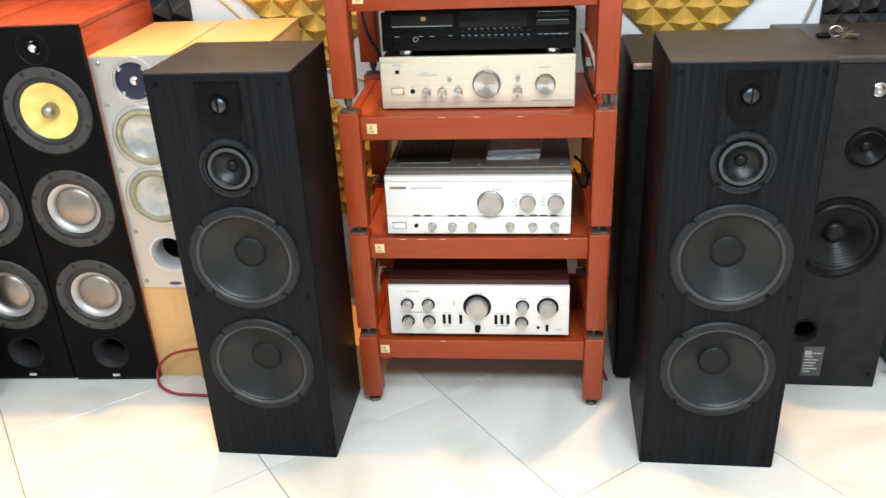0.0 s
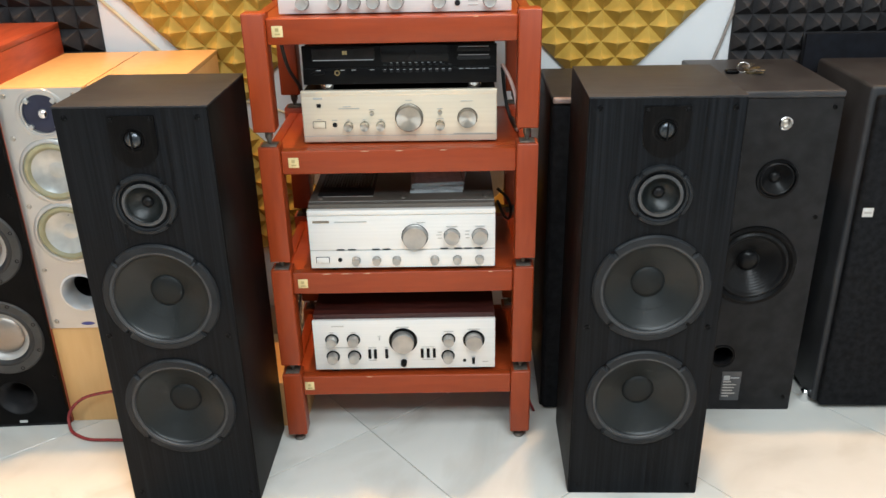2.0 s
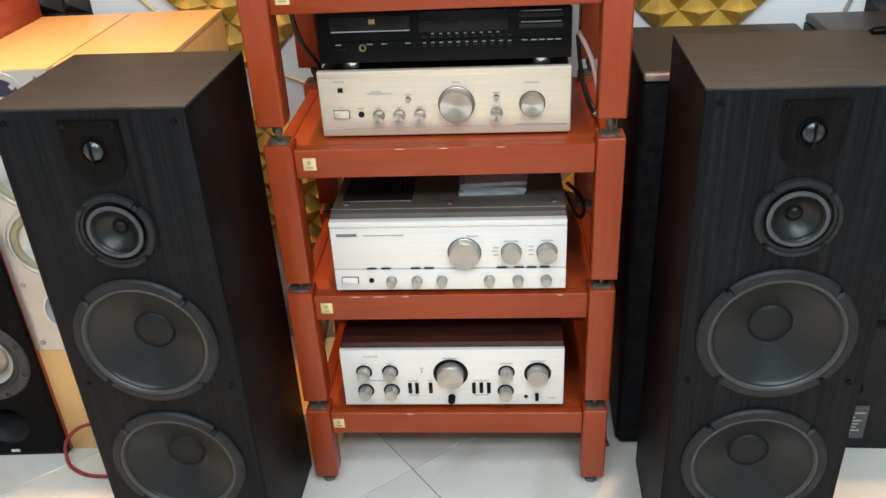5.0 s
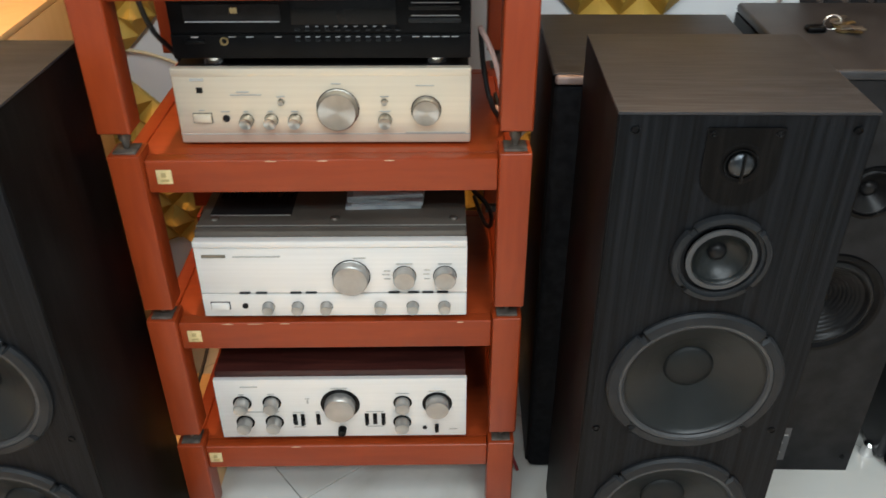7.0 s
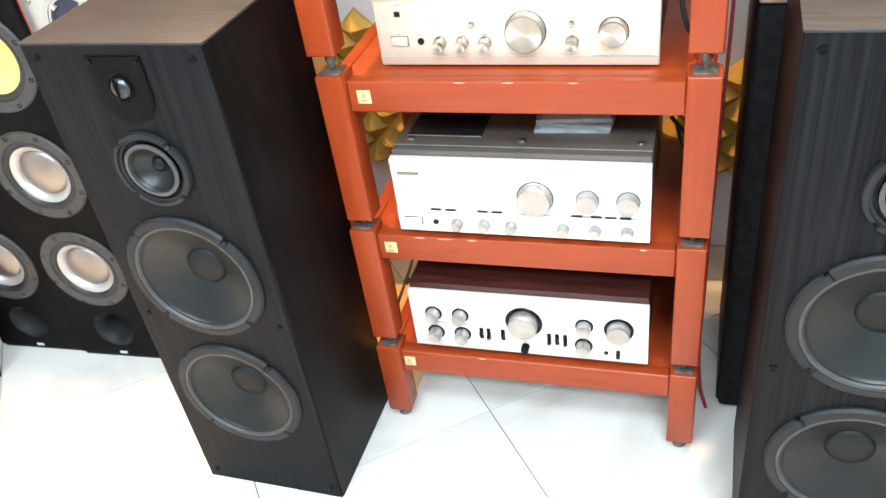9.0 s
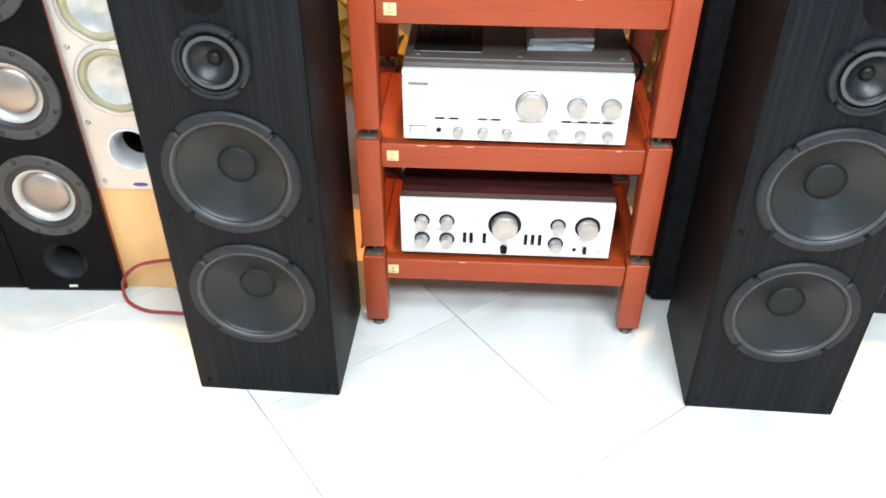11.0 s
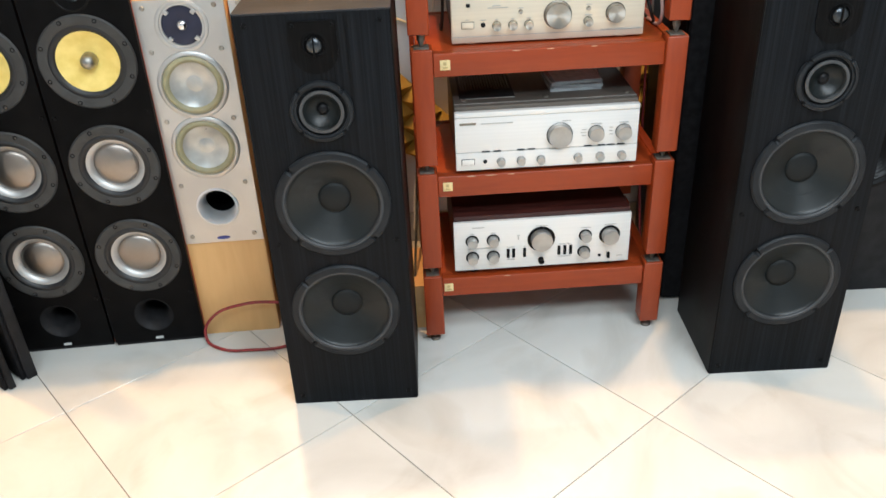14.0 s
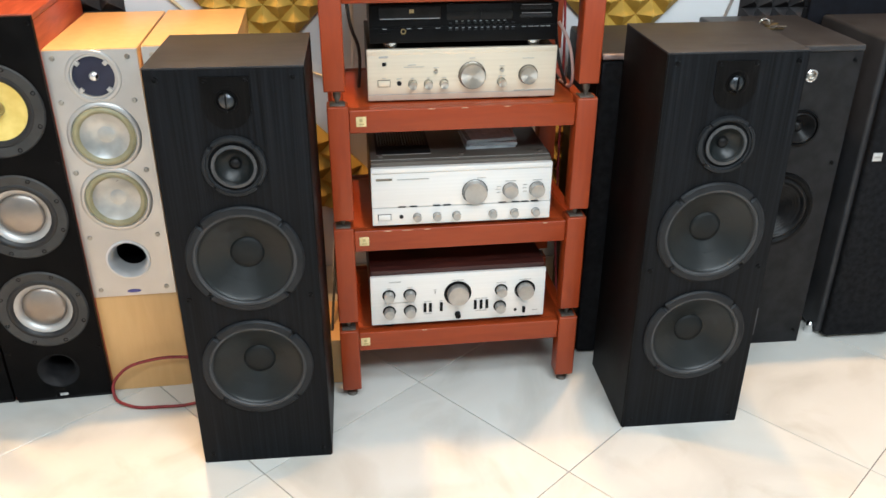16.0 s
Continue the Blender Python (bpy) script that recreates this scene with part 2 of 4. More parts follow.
BLUE = surface("blue_badge", (0.03, 0.04, 0.20), (0.05, 0.06, 0.28), size=30, roughness=(0.3, 0.4), relief=0)
NAVY_DOME = surface("dark_blue_plate", (0.010, 0.011, 0.028), (0.018, 0.02, 0.045), size=30, roughness=(0.3, 0.4), relief=0)
CLOTH = surface("black_grille_cloth", (0.0058, 0.0058, 0.0066), (0.0130, 0.0130, 0.0145), size=60, roughness=(0.75, 0.95), relief=0.6, fine=700, spec=0.1)
NAVY = surface("navy_black_cloth", (0.003, 0.004, 0.007), (0.006, 0.008, 0.013), size=40, roughness=(0.7, 0.9), relief=0.5, fine=500, spec=0.15)
RED_SLEEVE = surface("red_braided_sleeve", (0.16, 0.012, 0.014), (0.30, 0.03, 0.03), size=160, roughness=(0.5, 0.65), relief=0.5, fine=500)
WHITE_CABLE = surface("white_pvc", (0.62, 0.60, 0.56), (0.72, 0.70, 0.66), size=20, roughness=(0.4, 0.5), relief=0)
PINK_CABLE = surface("pale_pink_pvc", (0.62, 0.42, 0.38), (0.7, 0.5, 0.46), size=20, roughness=(0.4, 0.5), relief=0)
BLACK_CABLE = surface("black_pvc", (0.012, 0.012, 0.012), (0.02, 0.02, 0.02), size=20, roughness=(0.4, 0.5), relief=0)
TAUPE_CORD = surface("taupe_twisted_cord", (0.24, 0.205, 0.18), (0.36, 0.31, 0.27), size=120, roughness=(0.5, 0.6), relief=0.3)
CREAM_CORD = surface("cream_cord", (0.70, 0.56, 0.33), (0.78, 0.66, 0.42), size=30, roughness=(0.5, 0.6), relief=0.2)
PAPER = surface("printed_paper", (0.55, 0.57, 0.60), (0.74, 0.75, 0.78), size=60, roughness=(0.3, 0.45), relief=0)
CASE_CLEAR = surface("clear_disc_case", (0.30, 0.33, 0.35), (0.42, 0.45, 0.47), size=40, roughness=(0.08, 0.15), relief=0)
LABEL_GREY = surface("grey_label", (0.050, 0.050, 0.053), (0.070, 0.070, 0.074), size=30, roughness=(0.4, 0.5), relief=0)
WHITE_BADGE = surface("white_badge", (0.55, 0.55, 0.54), (0.66, 0.66, 0.65), size=30, roughness=(0.35, 0.45), metal=0.3, relief=0)
SKIRTING = surface("grey_skirting_tile", (0.45, 0.44, 0.41), (0.56, 0.55, 0.52), size=6, roughness=(0.2, 0.35), relief=0.05)


# ---- mesh helpers ----
def mesh_of(bm, name):
    bmesh.ops.recalc_face_normals(bm, faces=bm.faces)
    me = bpy.data.meshes.new(name)
    bm.to_mesh(me)
    bm.free()
    return me


def smooth(me, angle=35):
    me.polygons.foreach_set("use_smooth", [True] * len(me.polygons))
    me.set_sharp_from_angle(angle=radians(angle))
    return me


def part(name, bm, mat, parent=None, label="", at=(0, 0, 0), turn=(0, 0, 0)):
    """Links a bmesh (or a mesh made before) as one object under a thing or a part."""
    me = bm if isinstance(bm, bpy.types.Mesh) else smooth(mesh_of(bm, name))
    if not me.materials:
        me.materials.append(mat)
    ob = new(name, me)
    ob.parent = parent
    ob.matrix_basis = pose(*at, *turn)
    return tagged(ob, label)


def thing(name, at, label, category, group="", turn=(0, 0, 0)):
    ob = new(name)
    ob.empty_display_size = 0.05
    ob.matrix_basis = pose(*at, *turn)
    return tagged(ob, label, category, group)


def box(x0, x1, y0, y1, z0, z1, bevel=0.002, seg=2, bm=None):
    bm = bm or bmesh.new()
    made = bmesh.ops.create_cube(bm, size=1.0)["verts"]
    for v in made:
        v.co = Vector(((x0 + x1) / 2 + v.co.x * (x1 - x0), (y0 + y1) / 2 + v.co.y * (y1 - y0), (z0 + z1) / 2 + v.co.z * (z1 - z0)))
    if bevel:
        edges = {e for v in made for e in v.link_edges}
        bmesh.ops.bevel(bm, geom=list(edges), offset=bevel, segments=seg, profile=0.5, affect="EDGES")
    return bm


def lathe(profile, seg=48, bm=None, centre=(0, 0, 0)):
    """Turns a profile of (radius, how far it stands out) round an axis that points to the front (-y)."""
    bm = bm or bmesh.new()
    rings = []
    for r, d in profile:
        if r < 1e-6:
            rings.append([bm.verts.new((centre[0], centre[1] - d, centre[2]))])
        else:
            rings.append([bm.verts.new((centre[0] + r * math.cos(2 * math.pi * i / seg), centre[1] - d,
                                        centre[2] + r * math.sin(2 * math.pi * i / seg))) for i in range(seg)])
    for a, b in zip(rings, rings[1:]):
        for i in range(seg):
            j = (i + 1) % seg
            if len(a) == 1 and len(b) > 1:
                bm.faces.new((a[0], b[i], b[j]))
            elif len(b) == 1 and len(a) > 1:
                bm.faces.new((a[i], b[0], a[j]))
            elif len(a) > 1:
                bm.faces.new((a[i], b[i], b[j], a[j]))
    return bm


def arc(r0, d0, r1, d1, rise, n=6):
    """Points of a rolled edge between two places of a profile."""
    return [(r0 + (r1 - r0) * i / n, d0 + (d1 - d0) * i / n + rise * math.sin(math.pi * i / n)) for i in range(n + 1)]


def dome(r, d, h, n=6):
    return [(r * math.cos(math.pi / 2 * i / n), d + h * math.sin(math.pi / 2 * i / n)) for i in range(n)] + [(0, d + h)]


def turned_up(profile, seg=24, bm=None, centre=(0, 0, 0)):
    """The same with a standing axis (z)."""
    bm = lathe(profile, seg, bm)
    bmesh.ops.transform(bm, matrix=Matrix.Translation(centre) @ pose(0, 0, 0, -90, 0, 0), verts=bm.verts)
    return bm


def baffle(width, cells, thick=0.018, across=16, up=9):
    """A front board of that width, in cells (z0, z1, hole x, hole z, hole radius or 0), with round holes through it."""
    bm = bmesh.new()
    w = width / 2
    xs = [-w + width * i / across for i in range(across + 1)]
    for z0, z1, cx, cz, r in cells:
        zs = [z0 + (z1 - z0) * i / up for i in range(up + 1)]
        edge = [(x, z0) for x in xs] + [(w, z) for z in zs[1:]] + [(x, z1) for x in xs[-2::-1]] + [(-w, z) for z in zs[-2:0:-1]]
        outer = [bm.verts.new((x, 0, z)) for x, z in edge]
        if not r:
            bm.faces.new(outer)
            continue
        turns = [math.atan2(z - cz, x - cx) for x, z in edge]
        inner = [bm.verts.new((cx + r * math.cos(a), 0, cz + r * math.sin(a))) for a in turns]
        deep = [bm.verts.new((cx + r * math.cos(a), thick, cz + r * math.sin(a))) for a in turns]
        n = len(edge)
        for i in range(n):
            j = (i + 1) % n
            bm.faces.new((outer[i], outer[j], inner[j], inner[i]))
            bm.faces.new((inner[i], inner[j], deep[j], deep[i]))
    bmesh.ops.remove_doubles(bm, verts=bm.verts, dist=1e-5)
    rim = [e for e in bm.edges if len(e.link_faces) == 1 and e.verts[0].co.y < 1e-6 and e.verts[1].co.y < 1e-6]
    made = bmesh.ops.extrude_edge_only(bm, edges=rim)["geom"]
    for v in made:
        if isinstance(v, bmesh.types.BMVert):
            v.co.y = thick
    bm.normal_update()
    return smooth(mesh_of(bm, "baffle"))


def shell(w, depth, h, front=0.0, wall=0.016, bevel=0.002, z0=0.0):
    """A cabinet open to the front: five boards in one carcass."""
    bm = bmesh.new()
    box(-w / 2, -w / 2 + wall, front, depth, z0, h, bevel, 2, bm)
    box(w / 2 - wall, w / 2, front, depth, z0, h, bevel, 2, bm)
    box(-w / 2 + wall, w / 2 - wall, depth - wall, depth - 0.001, z0 + 0.001, h - 0.001, 0, 1, bm)
    box(-w / 2 + wall, w / 2 - wall, front + 0.001, depth - wall, z0 + 0.001, z0 + wall, 0, 1, bm)
    return bm


def tube(points, radius, name="cable", res=6):
    data = bpy.data.curves.new(name, "CURVE")
    data.dimensions, data.bevel_depth, data.bevel_resolution, data.resolution_u = "3D", radius, 2, res
    sp = data.splines.new("BEZIER")
    sp.bezier_points.add(len(points) - 1)
    for bp, p in zip(sp.bezier_points, points):
        bp.co = p
        bp.handle_left_type = bp.handle_right_type = "AUTO"
    ob = bpy.data.objects.new(name, data)
    me = bpy.data.meshes.new_from_object(ob)
    bpy.data.objects.remove(ob)
    return smooth(me, 60)


def cable(name, points, radius, mat, label, group=""):
    me = tube(points, radius, name)
    me.materials.append(mat)
    return tagged(new(name, me), label, "cable", group)


def structure(name, bm, mat, label=""):
    me = bm if isinstance(bm, bpy.types.Mesh) else mesh_of(bm, name)
    me.materials.append(mat)
    return tagged(new(name, me), label or name.replace("_", " "), "", kind="structure")


# ---- room ----
WALL_Y = 3.41
structure("wall_north", box(-3.2, 3.2, WALL_Y, WALL_Y + 0.15, -0.1, 2.8, 0), PLASTER, "white painted plaster wall behind the loudspeakers")
structure("wall_south", box(-3.2, 3.2, -2.65, -2.5, -0.1, 2.8, 0), PLASTER)
structure("wall_west", box(-3.35, -3.2, -2.65, WALL_Y + 0.15, -0.1, 2.8, 0), PLASTER)
structure("wall_east", box(3.2, 3.35, -2.65, WALL_Y + 0.15, -0.1, 2.8, 0), PLASTER)
structure("ceiling", box(-3.35, 3.35, -2.65, WALL_Y + 0.15, 2.8, 2.9, 0), CEILING)
structure("baseboard", box(-3.2, 3.2, WALL_Y - 0.012, WALL_Y - 0.001, 0.0, 0.10, 0.002), SKIRTING, "grey tiled baseboard along the white wall")


def foam_panel(name, origin, u, v, nu, nv, pitch, height, base, mat, label, lowest=0.0):
    """A foam sheet of nu by nv pyramids on the wall; u and v are its edges' directions in the wall's plane."""
    bm = bmesh.new()
    rng = random.Random(nu * 31 + nv)

    def at(a, b, d):
        return (origin[0] + (u[0] * a + v[0] * b) * pitch, WALL_Y - d, origin[1] + (u[1] * a + v[1] * b) * pitch)
    grid = [[bm.verts.new(at(i, j, base)) for j in range(nv + 1)] for i in range(nu + 1)]
    for i in range(nu):
        for j in range(nv):
            c = [grid[i][j], grid[i + 1][j], grid[i + 1][j + 1], grid[i][j + 1]]
            h = base + height * rng.uniform(0.93, 1.0)
            k = 0.10
            top = [bm.verts.new(at(i + 0.5 + dx * k, j + 0.5 + dy * k, h - 0.003)) for dx, dy in ((-1, -1), (1, -1), (1, 1), (-1, 1))]
            tip = bm.verts.new(at(i + 0.5, j + 0.5, h))
            for m in range(4):
                bm.faces.new((c[m], c[(m + 1) % 4], top[(m + 1) % 4], top[m]))
                bm.faces.new((top[m], top[(m + 1) % 4], tip))
    rim = [grid[i][0] for i in range(nu + 1)] + [grid[nu][j] for j in range(1, nv + 1)] + \
          [grid[i][nv] for i in range(nu - 1, -1, -1)] + [grid[0][j] for j in range(nv - 1, 0, -1)]
    back = [bm.verts.new((p.co.x, WALL_Y - 0.001, p.co.z)) for p in rim]
    for i in range(len(rim)):
        j = (i + 1) % len(rim)
        bm.faces.new((rim[i], rim[j], back[j], back[i]))
    cut = bmesh.ops.bisect_plane(bm, geom=bm.verts[:] + bm.edges[:] + bm.faces[:], plane_co=(0, 0, lowest), plane_no=(0, 0, -1), clear_outer=True)
    bmesh.ops.contextual_create(bm, geom=[g for g in cut["geom_cut"] if isinstance(g, bmesh.types.BMEdge)])
    me = mesh_of(bm, name)
    me.materials.append(mat)
    return tagged(new(name, me), label, "foam panel", "acoustic foam on the wall")


S2 = math.sqrt(0.5)
for cx, cz in ((-0.60, 1.247), (0.403, 1.247), (-0.60, 0.19), (0.403, 0.242)):
    n, p = 12, 0.05903
    foam_panel("acoustic_foam_panel", (cx, cz - n * p * S2), (S2, S2), (-S2, S2), n, n, p, 0.034, 0.012, GOLD_FOAM,
               "gold pyramid foam square set diagonally on the white wall", 0.31)
foam_panel("acoustic_foam_panel", (-0.966 - 22 * 0.061, 0.66), (1, 0), (0, 1), 22, 18, 0.061, 0.038, 0.012, BLACK_FOAM,
           "charcoal black pyramid acoustic foam sheet on the white wall")
foam_panel("acoustic_foam_panel", (0.754, 0.50), (1, 0), (0, 1), 30, 24, 0.048, 0.034, 0.012, BLACK_FOAM,
           "charcoal black pyramid acoustic foam sheet beside the gold foam")
cable("wall_cord", [(-1.06, WALL_Y - 0.006, 1.145), (-0.955, WALL_Y - 0.006, 1.042), (-0.828, WALL_Y - 0.006, 0.916), (-0.74, WALL_Y - 0.006, 0.83)], 0.005, CREAM_CORD,
      "cream cord running down the white wall beside gold foam")
cable("wall_cord", [(-0.639, WALL_Y - 0.03, 0.770), (-0.589, WALL_Y - 0.012, 0.758), (-0.542, WALL_Y - 0.010, 0.748), (-0.434, WALL_Y - 0.03, 0.712)], 0.0035, CREAM_CORD,
      "thin yellow cord crossing the white wall behind the rack")
cable("wall_cord", [(0.762, WALL_Y - 0.006, 1.05), (0.754, WALL_Y - 0.006, 0.998), (0.736, WALL_Y - 0.006, 0.93), (0.711, WALL_Y - 0.006, 0.85)], 0.0045,
      TAUPE_CORD, "thin taupe cord hanging on the white wall")


# ---- loudspeaker parts ----
def woofer_frame(r, notch):
    """A pressed ring with four notches in its rim."""
    bm = lathe([(r * 0.80, -0.004), (r * 0.80, 0.004), (r * 0.86, 0.005), (r * 0.875, 0.009), (r * 0.97, 0.008), (r, 0.004), (r, 0.0)], 180)
    for v in bm.verts:
        a = math.degrees(math.atan2(v.co.z, v.co.x)) % 90
        d = math.hypot(v.co.x, v.co.z)
        if abs(a - 45) < 360 * notch / r and d > r * 0.93:
            v.co.y = max(v.co.y, -0.001)
            v.co.x, v.co.z = v.co.x * min(1, r * 0.955 / d), v.co.z * min(1, r * 0.955 / d)
    return bm


TOWER = {}
TOWER_Z = (0.880, 0.7465, 0.538, 0.2665)


def black_tower(at, label, lean=(0, 0, 0)):
    """A tall black three-way cabinet with two large woofers."""
    W, D, H = 0.300, 0.278, 0.945
    t = thing("floor_speaker", at, label, "loudspeaker", "pair of black tower loudspeakers", turn=lean)
    if not TOWER:
        zs = TOWER_Z
        TOWER["front"] = baffle(W - 0.006, [(0.0, 0.405, 0, zs[3], 0.106), (0.405, 0.677, 0, zs[2], 0.106), (0.677, 0.82, 0, zs[1], 0.045),
                                            (0.82, 0.928, 0, zs[0], 0.020), (0.928, H - 0.0042, 0, 0, 0)])
        TOWER["shell"] = smooth(mesh_of(shell(W, D, H - 0.0042, 0.0015), "cabinet"))
        TOWER["top"] = smooth(mesh_of(box(-W / 2, W / 2, -0.0005, D, H - 0.004, H, 0.0012), "top"))
        TOWER["frame"] = smooth(mesh_of(woofer_frame(0.1225, 0.00075), "woofer"))
        ring = [(0.1085, 0.004), (0.1085, 0.0062), (0.106, 0.0082), (0.102, 0.0075), (0.0995, 0.0045), (0.0995, 0.002)]
        TOWER["ring"] = smooth(mesh_of(lathe(ring, 64), "gasket"))
        cone = [(0.1005, 0.003), (0.0985, 0.0035), (0.096, 0.0005)]
        for i in range(1, 25):
            r = 0.096 - (0.096 - 0.0355) * i / 24
            cone.append((r, 0.0005 - 0.034 * (i / 24) ** 0.92 + (0.0004 if (i % 2 and i > 13) else 0)))
        TOWER["cone"] = smooth(mesh_of(lathe(cone + [(0.0, -0.036)], 64), "cone"))
        TOWER["cap"] = smooth(mesh_of(lathe([(0.0365, -0.0335)] + dome(0.0355, -0.0335, 0.0085), 40), "dust_cap"))
        TOWER["mid"] = smooth(mesh_of(woofer_frame(0.0635, 0.00055), "midrange"))
        TOWER["midring"] = smooth(mesh_of(lathe([(0.0445, 0.004), (0.0445, 0.0070), (0.0385, 0.0078), (0.0375, 0.003)], 48), "gasket"))
        TOWER["midcone"] = smooth(mesh_of(lathe(arc(0.0395, 0.004, 0.034, 0.002, 0.003, 4) + [(0.033, 0), (0.013, -0.015), (0, -0.016)], 48), "cone"))
        TOWER["midcap"] = smooth(mesh_of(lathe(dome(0.0125, -0.0155, 0.009), 24), "dust_cap"))
        plate = bmesh.new()
        outline = [(-0.045, 0.046), (0.045, 0.046), (0.045, 0.0)] + \
                  [(0.045 * math.cos(a), -0.012 + 0.045 * math.sin(a)) for a in [-math.pi * i / 14 for i in range(15)]] + [(-0.045, 0.0)]
        fr = [plate.verts.new((x, -0.0025, z)) for x, z in outline]
        bk = [plate.verts.new((x, 0.0, z)) for x, z in outline]
        for i in range(len(fr)):
            j = (i + 1) % len(fr)
            plate.faces.new((fr[i], fr[j], bk[j], bk[i]))
        plate.faces.new(fr)
        lathe([(0.027, 0.0026), (0.025, 0.0034), (0.021, 0.0030), (0.0195, 0.0026)], 40, plate)
        TOWER["plate"] = smooth(mesh_of(plate, "tweeter"))
        TOWER["tdome"] = smooth(mesh_of(lathe(dome(0.0165, 0.003, 0.010), 32), "dome"))
        bar = box(-0.0014, 0.0014, -0.0158, -0.0128, -0.0195, 0.0195, 0.0005)
        lathe([(0.0205, 0.003), (0.020, 0.0052), (0.0185, 0.0052), (0.018, 0.003)], 32, bar)
        TOWER["bar"] = smooth(mesh_of(bar, "phase_bar"))
        TOWER["screw"] = smooth(mesh_of(lathe([(0.0056, 0), (0.0054, 0.0016), (0.0040, 0.0018), (0.0036, 0.0006), (0, 0.0004)], 16), "grille_socket"))
    TOWER["bolt"] = TOWER.get("bolt") or smooth(mesh_of(lathe([(0.004, 0), (0.004, 0.0022), (0.003, 0.0028), (0.0014, 0.0012), (0, 0.001)], 14), "screw"))
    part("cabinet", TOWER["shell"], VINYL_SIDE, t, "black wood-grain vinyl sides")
    part("top_board", TOWER["top"], VINYL_TOP_SHEEN, t, "black wood-grain top with a grey sheen put into its colour")
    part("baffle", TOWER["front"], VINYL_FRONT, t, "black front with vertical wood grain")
    tw = part("tweeter", TOWER["plate"], VINYL_SIDE, t, "black plastic tweeter plate", (0, 0, TOWER_Z[0]))
    part("dome", TOWER["tdome"], DOME_GREY, tw, "dull grey metal dome")
    part("phase_bar", TOWER["bar"], BLACK_PLASTIC, tw)
    for sx in (-0.038, 0.038):
        part("screw", TOWER["bolt"], BLACK_PLASTIC, tw, at=(sx, -0.0024, 0.039))
    m = part("midrange", TOWER["mid"], FRAME_GREY, t, "grey notched midrange frame", (0, 0, TOWER_Z[1]))
    part("gasket", TOWER["midring"], RING_PALE, m, "pale grey ring")
    for ang in (45, 135, 225, 315):
        a = math.radians(ang)
        part("screw", TOWER["bolt"], BLACK_PLASTIC, m, at=(0.0575 * math.cos(a), -0.001, 0.0575 * math.sin(a)))
    part("cone", TOWER["midcone"], CONE, m)
    part("dust_cap", TOWER["midcap"], CONE_GLOSS, m)
    for z in TOWER_Z[2:]:
        w = part("woofer", TOWER["frame"], FRAME_GREY, t, "grey notched woofer frame", (0, 0, z))
        part("gasket", TOWER["ring"], RING_GREY, w)
        for ang in (45, 135, 225, 315):
            a = math.radians(ang)
            part("screw", TOWER["bolt"], BLACK_PLASTIC, w, at=(0.1160 * math.cos(a), -0.001, 0.1160 * math.sin(a)))
        part("cone", TOWER["cone"], CONE, w, "dark grey ribbed cone")
        part("dust_cap", TOWER["cap"], CAP, w)
    for z in (0.922, 0.446, 0.024):
        for x in (-0.128, 0.128):
            part("grille_socket", TOWER["screw"], BLACK_PLASTIC, t, at=(x, 0, z))
    return t


black_tower((-0.5995, 2.623, 0), "tall black wood-grain tower loudspeaker beside the maple towers")
black_tower((0.4205, 2.655, 0), "tall black wood-grain tower loudspeaker beside the equipment rack")


